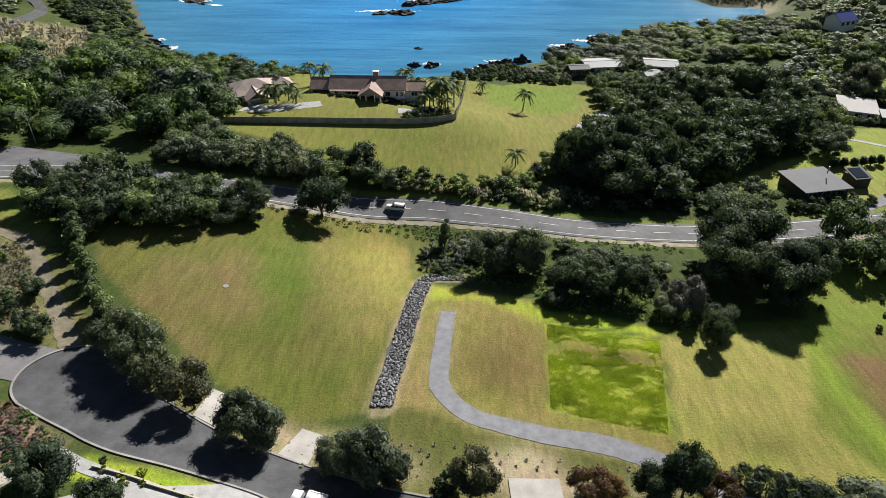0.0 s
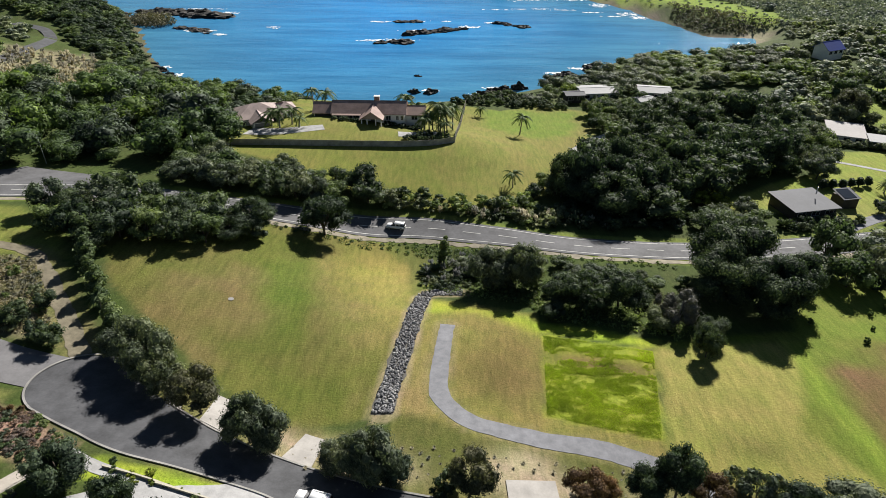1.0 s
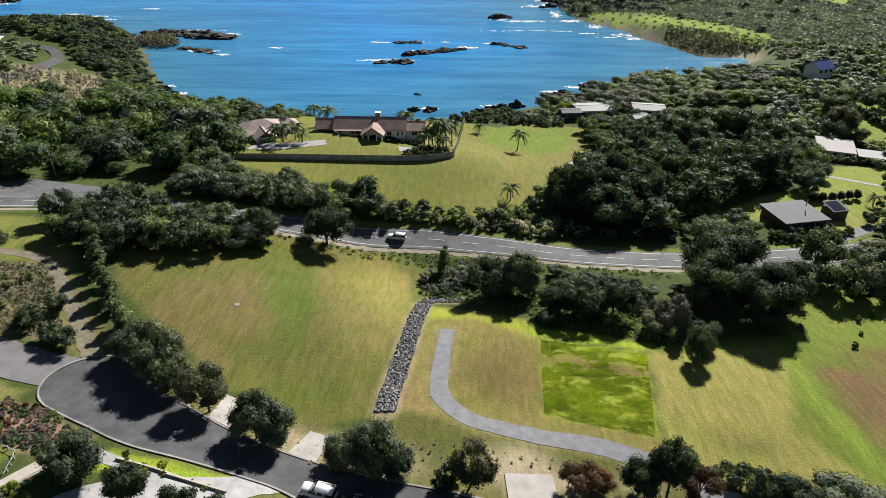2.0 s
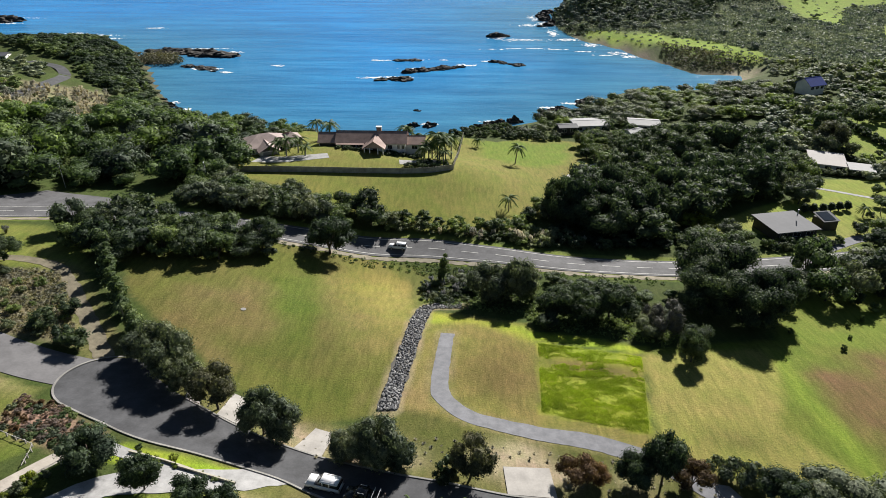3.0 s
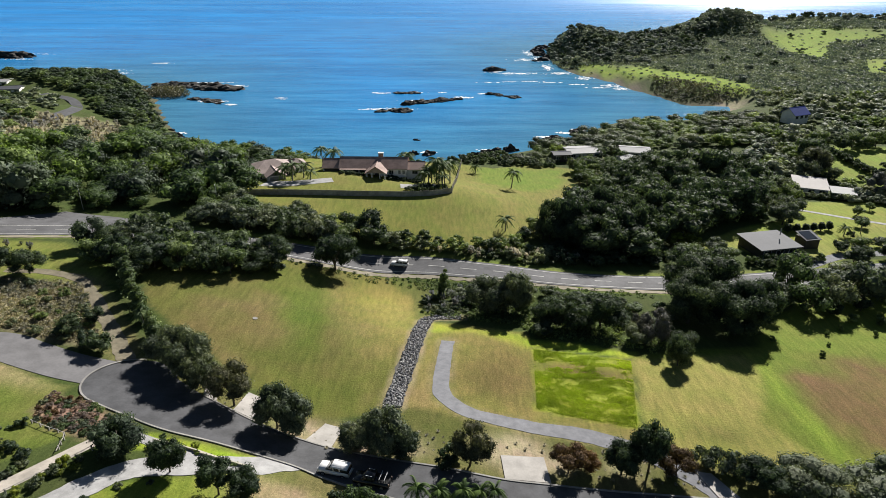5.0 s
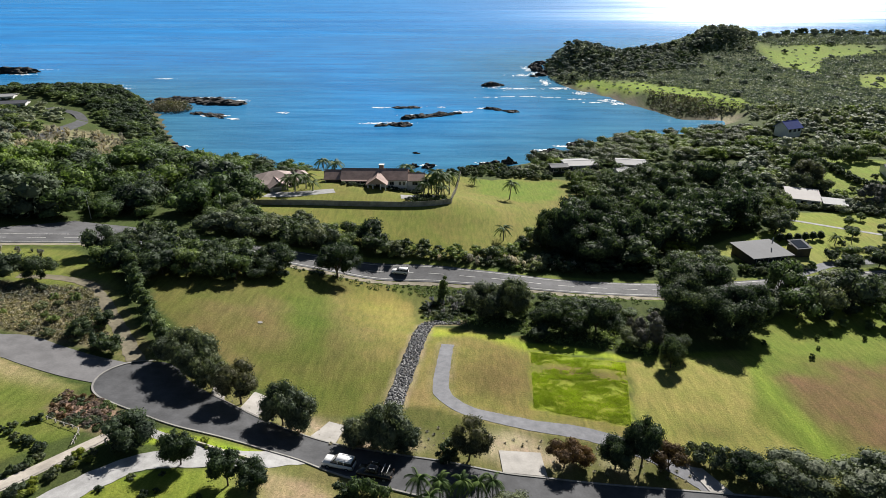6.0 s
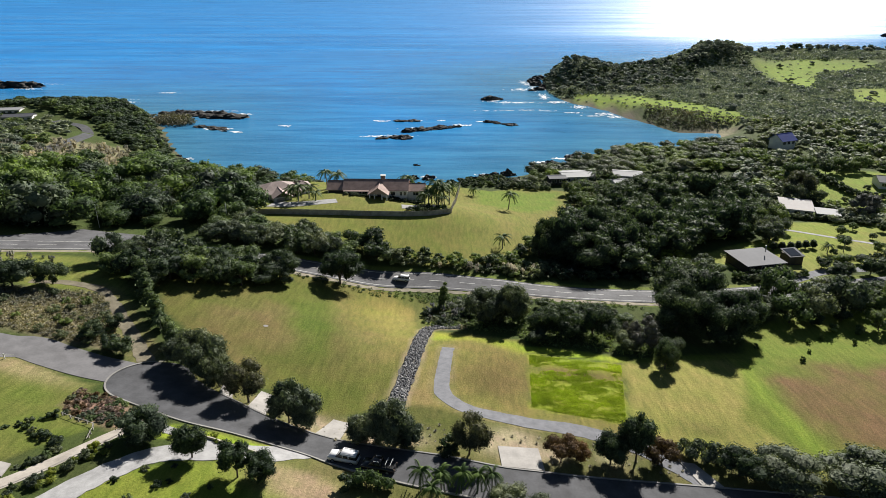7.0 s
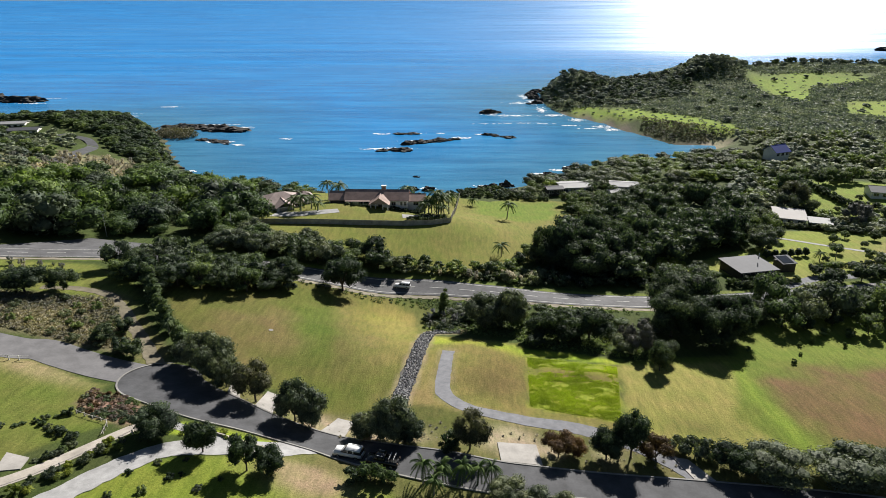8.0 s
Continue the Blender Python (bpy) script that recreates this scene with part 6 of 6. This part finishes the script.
def build_car(name, x, y, turn, paint, label, pickup=False):
    c = placed(name, x, y, turn, label, "car", "", 0.12)
    ln, w = (2.5, 0.92) if pickup else (2.35, 0.9)
    lower = [(-ln, 0.35), (-ln * 0.98, 0.85), (-ln * 0.95, 1.0), (ln * 0.45, 1.02), (ln * 0.95, 0.88), (ln, 0.6), (ln * 0.99, 0.32)]
    bm = prism(lower, 1, -w, w)
    bmesh.ops.bevel(bm, geom=bm.edges[:], offset=0.07, segments=2, affect="EDGES")
    part("body", bm, paint, c, "", True)
    if pickup:
        cab = [(-0.55, 1.0), (-0.4, 1.66), (0.75, 1.7), (1.5, 1.0)]
    else:
        cab = [(-ln * 0.97, 0.98), (-ln * 0.84, 1.56), (ln * 0.10, 1.60), (ln * 0.48, 1.0)]
    bm = prism(cab, 1, -w * 0.97, w * 0.97)
    for v in bm.verts:
        if v.co.z > 1.3:
            v.co.y *= 0.82
    bmesh.ops.bevel(bm, geom=bm.edges[:], offset=0.05, segments=2, affect="EDGES")
    part("cabin", bm, DARK_GLASS, c, "dark tinted glasshouse", True)
    top = [p for p in cab if p[1] > 1.4]
    bm = prism([(top[0][0] - 0.12, top[0][1] - 0.12), (top[1][0] + 0.16, top[1][1] - 0.12), (top[1][0] + 0.02, top[1][1] + 0.05), (top[0][0] - 0.02, top[0][1] + 0.05)], 1, -w * 0.88, w * 0.88)
    bmesh.ops.bevel(bm, geom=bm.edges[:], offset=0.03, segments=2, affect="EDGES")
    part("roof", bm, paint, c, "", True)
    for sy in (-1, 1):
        part("roof_rail", boxed(top[0][0] + 0.2, sy * w * 0.7 - 0.03, top[0][1] + 0.05, top[1][0] - 0.1, sy * w * 0.7 + 0.03, top[0][1] + 0.11), METAL, c)
        for px in ((-1.0, -0.1) if not pickup else (-0.2, 0.5)):
            bm = boxed(px - 0.07, sy * w * 0.86 - 0.07, 1.0, px + 0.07, sy * w * 0.86 + 0.07, 1.6)
            part("pillar", bm, paint, c)
        part("headlight", boxed(ln * 0.93, sy * w * 0.7 - 0.16, 0.66, ln * 1.005, sy * w * 0.7 + 0.16, 0.82, 0.02), ROOF_PALE, c, "clear headlight")
        part("tail_light", boxed(-ln * 1.005, sy * w * 0.78 - 0.1, 0.66, -ln * 0.96, sy * w * 0.78 + 0.1, 0.98, 0.01), CRIMSON, c, "red tail light")
        for sx in (-0.6, 0.62):
            bm = bmesh.new()
            bmesh.ops.create_cone(bm, cap_ends=True, segments=20, radius1=0.36, radius2=0.36, depth=0.24, matrix=pose(sx * ln, sy * w * 0.9, 0.24, 90))
            wh = part("wheel", bm, RUBBER, c, "", True)
            bm = bmesh.new()
            bmesh.ops.create_cone(bm, cap_ends=True, segments=12, radius1=0.22, radius2=0.2, depth=0.03, matrix=pose(sx * ln, sy * (w * 0.9 + 0.13), 0.24, 90))
            part("rim", bm, METAL, wh)
    if pickup:
        part("tray", boxed(-ln * 0.93, -w * 0.85, 0.98, -0.7, w * 0.85, 1.06), RUBBER, c, "black open tray")
        for px in (-1.9, -1.2):
            part("ladder_bar", boxed(px - 0.04, -w * 0.9, 1.55, px + 0.04, w * 0.9, 1.62), METAL, c, "bright metal rack bar")
            for sy in (-1, 1):
                part("rack_post", boxed(px - 0.03, sy * w * 0.85 - 0.03, 1.0, px + 0.03, sy * w * 0.85 + 0.03, 1.56), METAL, c)
    return c


build_car("car", -15.8, 46.9, 166, CAR_WHITE, "white station wagon parked beside the kerb")
build_car("pickup_truck", -10.4, 44.6, 168, CAR_BLACK, "black pickup truck with a metal rack parked at the kerb", True)
build_car("car", -14.5, 133.0, 172, CAR_WHITE, "white car on the coast road")
build_car("car", -72.5, 183.5, 40, CAR_WHITE, "white car parked beside the hipped house")


def build_lamp(x, y, turn):
    p = placed("street_lamp", x, y, turn, "thin pale street lamp beside the coast road", "street lamp")
    bm = bmesh.new()
    tube(bm, [Vector((0, 0, -0.5)), Vector((0, 0, 3)), Vector((0, 0, 6.6)), Vector((0.5, 0, 7.2)), Vector((1.6, 0, 7.4))], 0.1, 0.05, 8)
    part("pole", bm, METAL, p, "", True)
    part("lamp_head", boxed(1.4, -0.12, 7.3, 2.1, 0.12, 7.45, 0.03), METAL, p)


build_lamp(-101.5, 141.5, -60)
build_lamp(-67, 148.5, -70)

# ---- stones of the drain ----
structure("channel_bed", ribbon("channel_bed", CHANNEL, (3.0, 3.3), 0.03, plain("dark_channel_bed", (0.10, 0.095, 0.085), 0.95, grain=4), 0.8, 5, 0, 0.2, 0.6), "dark earth bed of the stone drain", "drain")


def stone_mesh(seed, size=1.0, mat=STONE, sub=1):
    rnd = random.Random(seed)
    bm = bmesh.new()
    bmesh.ops.create_icosphere(bm, subdivisions=sub, radius=size)
    k = (rnd.uniform(0.8, 1.25), rnd.uniform(0.7, 1.0), rnd.uniform(0.5, 0.8))
    for v in bm.verts:
        j = 1 + rnd.uniform(-0.25, 0.25)
        v.co = Vector((v.co.x * k[0] * j, v.co.y * k[1] * j, v.co.z * k[2] * j))
    me = bpy.data.meshes.new("stone")
    bm.to_mesh(me)
    bm.free()
    me.materials.append(mat)
    return me


def make_stone_material():
    m, n, l, b = material("riprap", 0.85, 0, 0.3)
    info, geo = n.new("ShaderNodeObjectInfo"), n.new("ShaderNodeNewGeometry")
    add = n.new("ShaderNodeMath")
    add.operation = "ADD"
    l.new(info.outputs["Random"], add.inputs[0])
    l.new(geo.outputs["Random Per Island"], add.inputs[1])
    half = n.new("ShaderNodeMath")
    half.operation = "FRACT"
    l.new(add.outputs[0], half.inputs[0])
    tone = ramp(n, l, half.outputs[0], [(0.0, (0.06, 0.06, 0.064)), (0.5, (0.17, 0.17, 0.175)), (1.0, (0.38, 0.37, 0.355))])
    grain = ramp(n, l, noise_tex(n, l, 6.0, 6, 0.7), [(0.3, (0.65,) * 3), (0.7, (1.1,) * 3)])
    l.new(mix(n, l, 1.0, tone, grain, "MULTIPLY"), b.inputs["Base Color"])
    return m


RIPRAP = make_stone_material()


def build_drain():
    drain = new("stone_drain")
    drain.location = (-8, 82, ground_z(-8, 82))
    tagged(drain, "drainage channel filled with loose grey stones", "drain")
    kinds = [stone_mesh(200 + i, 1.0, RIPRAP) for i in range(8)]
    rnd = random.Random(7)
    line = curve_points([(*p, 0) for p in CHANNEL], 0.42)
    spots = []
    for i, p in enumerate(line[:-1]):
        d = (line[i + 1] - p).normalized()
        s = Vector((d.y, -d.x, 0))
        for k in range(8):
            o = (k + 0.5) / 8 - 0.5
            q = p + s * (o * 3.0 + rnd.uniform(-0.15, 0.15)) + d * rnd.uniform(-0.2, 0.2)
            spots.append((q.x, q.y, rnd.uniform(0.17, 0.34) * (1.25 if i > len(line) * 0.82 else 1.0)))
    near = sorted(spots, key=lambda q: q[1])
    v, f, rest = [], [], near[300:]
    for x, y, r in near[:300]:
        ob = mesh_part("stone", rnd.choice(kinds), drain)
        ob.matrix_basis = Matrix.Translation(-drain.location) @ pose(x, y, ground_z(x, y) + 0.12, rnd.uniform(-25, 25), rnd.uniform(-25, 25), rnd.uniform(0, 360)) @ Matrix.Diagonal((r, r, r, 1))
    for x, y, r in rest:
        me = rnd.choice(kinds)
        m = Matrix.Translation(-drain.location) @ pose(x, y, ground_z(x, y) + 0.12, rnd.uniform(-25, 25), rnd.uniform(-25, 25), rnd.uniform(0, 360)) @ Matrix.Diagonal((r, r, r, 1))
        b = len(v)
        v += [m @ w.co for w in me.vertices]
        f += [tuple(b + i for i in g.vertices) for g in me.polygons]
    tagged(mesh_part("loose_rubble", mesh_of("loose_rubble", v, f, RIPRAP), drain), kind="stuff")


build_drain()


# ---- reefs and foam ----
def reef(name, line, width, tall, n, seed, label, mat=SEA_ROCK):
    r = new(name)
    x0, y0 = line[0]
    r.location = (x0, y0, 0)
    tagged(r, label, "rock")
    rnd = random.Random(seed)
    pts = curve_points([(*p, 0) for p in line], 1.0) if len(line) > 1 else [Vector((x0, y0, 0))]
    for k in range(n):
        p = rnd.choice(pts)
        s = rnd.uniform(0.35, 1.0)
        me = bpy.data.meshes.new("rock")
        bm = bmesh.new()
        bmesh.ops.create_icosphere(bm, subdivisions=3, radius=1.0)
        sd = rnd.uniform(0, 99)
        for v in bm.verts:
            q = 1 + 0.55 * noise.noise(v.co * 1.3 + Vector((sd, 0, 0))) + 0.6 * noise.noise(v.co * 4.1 + Vector((0, sd, 0)))
            v.co = Vector((v.co.x * width * s * q * 0.9, v.co.y * width * s * q * 0.55, v.co.z * tall * s * q))
        bm.to_mesh(me)
        bm.free()
        me.materials.append(mat)
        ob = mesh_part("rock", me, r)
        ob.matrix_basis = pose(p.x - x0 + rnd.uniform(-1, 1) * width * 0.5, p.y - y0 + rnd.uniform(-1, 1) * width * 0.35, -0.1 * tall, 0, 0, rnd.uniform(-30, 30))


REEF = "dark jagged rock reef awash in the bay"
reef("reef", [(-47, 368), (-37, 369), (-25, 369)], 5.8, 1.9, 14, 1, REEF)
reef("reef", [(-31, 384), (-20, 393), (-8, 398), (2, 404)], 5.8, 2.2, 21, 2, REEF)
reef("reef", [(-42, 420), (-30, 421)], 4.6, 1.2, 8, 3, REEF)
reef("reef", [(22, 418), (32, 414), (42, 409)], 4.6, 1.5, 10, 4, REEF)
reef("reef", [(27, 514), (37, 512)], 7.2, 3.8, 7, 5, REEF)
reef("reef", [(-19.5, 303)], 2.2, 1.0, 3, 6, "small dark rock awash in the bay")
reef("reef", [(-24, 268), (-17, 279), (-8, 276)], 3.2, 1.8, 10, 7, "dark boulders along the shore")
reef("reef", [(6, 272), (13, 276), (20, 284), (28, 286)], 3.8, 2.5, 16, 8, "dark boulders along the shore")
reef("reef", [(42, 306), (52, 308), (62, 315), (68, 326)], 4.3, 2.0, 14, 9, "dark boulders along the shore")
reef("island", [(-212, 446), (-198, 442), (-178, 436), (-164, 430)], 12.0, 2.8, 24, 10, "low dark rock islet off the headland")
reef("reef", [(-172, 400), (-157, 391), (-145, 384)], 6.5, 1.5, 12, 11, REEF)
reef("reef", [(-440, 585), (-416, 577), (-390, 571)], 17.4, 5.0, 16, 12, "low dark rock point on the open coast")
reef("reef", [(-240, 444), (-228, 440), (-222, 420)], 5.8, 1.2, 9, 13, REEF)
reef("reef", [(72, 560), (80, 580), (76, 620), (84, 645)], 8.7, 3.8, 16, 14, "dark rocks at the foot of the far headland")
reef("reef", [(-160, 322), (-146, 308), (-138, 298), (-126, 284)], 3.8, 1.8, 16, 15, "dark boulders below the bush")
reef("island", [(812, 1236), (840, 1242)], 16, 7, 6, 16, "far dark islet in the glittering sea")
scrub_cover("islet_scrub", dart([(-214, 424), (-203, 428), (-186, 420), (-180, 406), (-186, 398), (-204, 404)], 2.4, 41), 41, MANGROVE, 2.6, 4.4, 44, 0.5, "low olive scrub on the rock islet", 1.1)
reef("island", [(-207, 418), (-198, 415), (-189, 410)], 12.0, 1.6, 9, 17, "low rock base under islet scrub", SAND)


def far_coast():
    """The far side of the gulf, a low hill at the edge of sight, its haze put into the colour."""
    v, f = [], []
    n = 60
    for i in range(n + 1):
        a = radians(33.0 + 14 * i / n)
        h = 60 + 75 * math.sin(math.pi * min(1, i / n * 1.3)) + 14 * noise.noise(Vector((i * 0.3, 0, 0)))
        for r, z in ((4500, 20), (4650, h), (4800, 20)):
            v.append((r * math.sin(a), r * math.cos(a), z))
    for i in range(n):
        for j in range(2):
            k = i * 3 + j
            f.append((k, k + 3, k + 4, k + 1))
    structure("backdrop_hills", mesh_of("backdrop_hills", v, f, plain("haze_tinted_hill", (0.10, 0.13, 0.17), 0.95, grain=0.01)), "hills tinted haze blue beyond the sea", "hills")


far_coast()


def foam(name, spots, seed, label):
    """Broken white water: ragged flat flecks on the surface."""
    rnd = random.Random(seed)
    v, f = [], []
    for x, y, rx, ry, n in spots:
        for k in range(int(n * 3.2)):
            cx, cy = x + rnd.gauss(0, 0.5) * rx, y + rnd.gauss(0, 0.5) * ry
            s = rnd.uniform(0.25, 1.0) ** 1.5 * min(rx, 3.0) * 0.30
            m = 9
            b = len(v)
            for i in range(m):
                a = 2 * math.pi * i / m
                q = s * rnd.uniform(0.4, 1.2)
                v.append((cx + math.cos(a) * q * 1.5, cy + math.sin(a) * q, 0.10 + 0.004 * (k % 7)))
            f.append(tuple(range(b, b + m)))
    tagged(new(name, mesh_of(name, v, f, FOAM)), label, "foam", kind="stuff")


foam("reef_foam", [(-52, 372, 6, 2, 14), (-36, 374, 10, 2, 20), (-20, 398, 12, 2, 24), (4, 408, 6, 3, 26), (-52, 421, 7, 1.5, 18), (-30, 424, 6, 1.5, 12), (-8, 424, 3, 1, 6), (20, 421, 5, 1.5, 12), (30, 508, 7, 3, 24), (48, 500, 18, 4, 44), (-116, 403, 4, 1.5, 12), (-114, 400, 2, 1, 6), (-254, 541, 8, 3, 24), (-306, 513, 10, 3, 28), (-284, 506, 14, 3, 36), (-264, 492, 6, 3, 14), (-156, 444, 5, 3, 20), (-180, 456, 18, 1.5, 20), (-158, 392, 10, 2.5, 30), (-143, 383, 4, 2, 14), (-390, 560, 14, 4, 30), (-400, 590, 20, 3, 24)], 1, "white foam breaking round the reefs")
foam("shore_foam", [(74, 575, 5, 14, 50), (68, 610, 5, 16, 40), (60, 570, 10, 6, 26), (76, 530, 4, 14, 40), (84, 502, 10, 5, 36), (98, 480, 6, 8, 24), (112, 452, 7, 6, 22), (118, 440, 6, 5, 16), (25, 462, 9, 0.9, 7), (40, 465, 9, 0.9, 8), (56, 466, 9, 0.9, 9), (72, 463, 8, 1.0, 10), (88, 456, 7, 1.3, 12), (100, 444, 6, 1.3, 12), (46, 311, 5, 2, 10), (60, 319, 5, 2, 14), (66, 327, 3, 2, 8), (-12, 281, 4, 1.5, 10), (8, 277, 4, 1.5, 16), (16, 286, 4, 1.5, 14), (-136, 300, 3, 3, 14), (-148, 312, 3, 3, 12)], 2, "white surf along the shore")


# spare plants from which the copies were made
for group in (BROAD, AIRY, MIDS, BIGS, UMBRELLA, RED, CONES, BUSH, FARS, SPARSE, BACKS, BARE, PALMS, CABBAGE, TUFTS):
    for proto in group:
        for ob in (*proto.children, proto):
            bpy.data.objects.remove(ob)
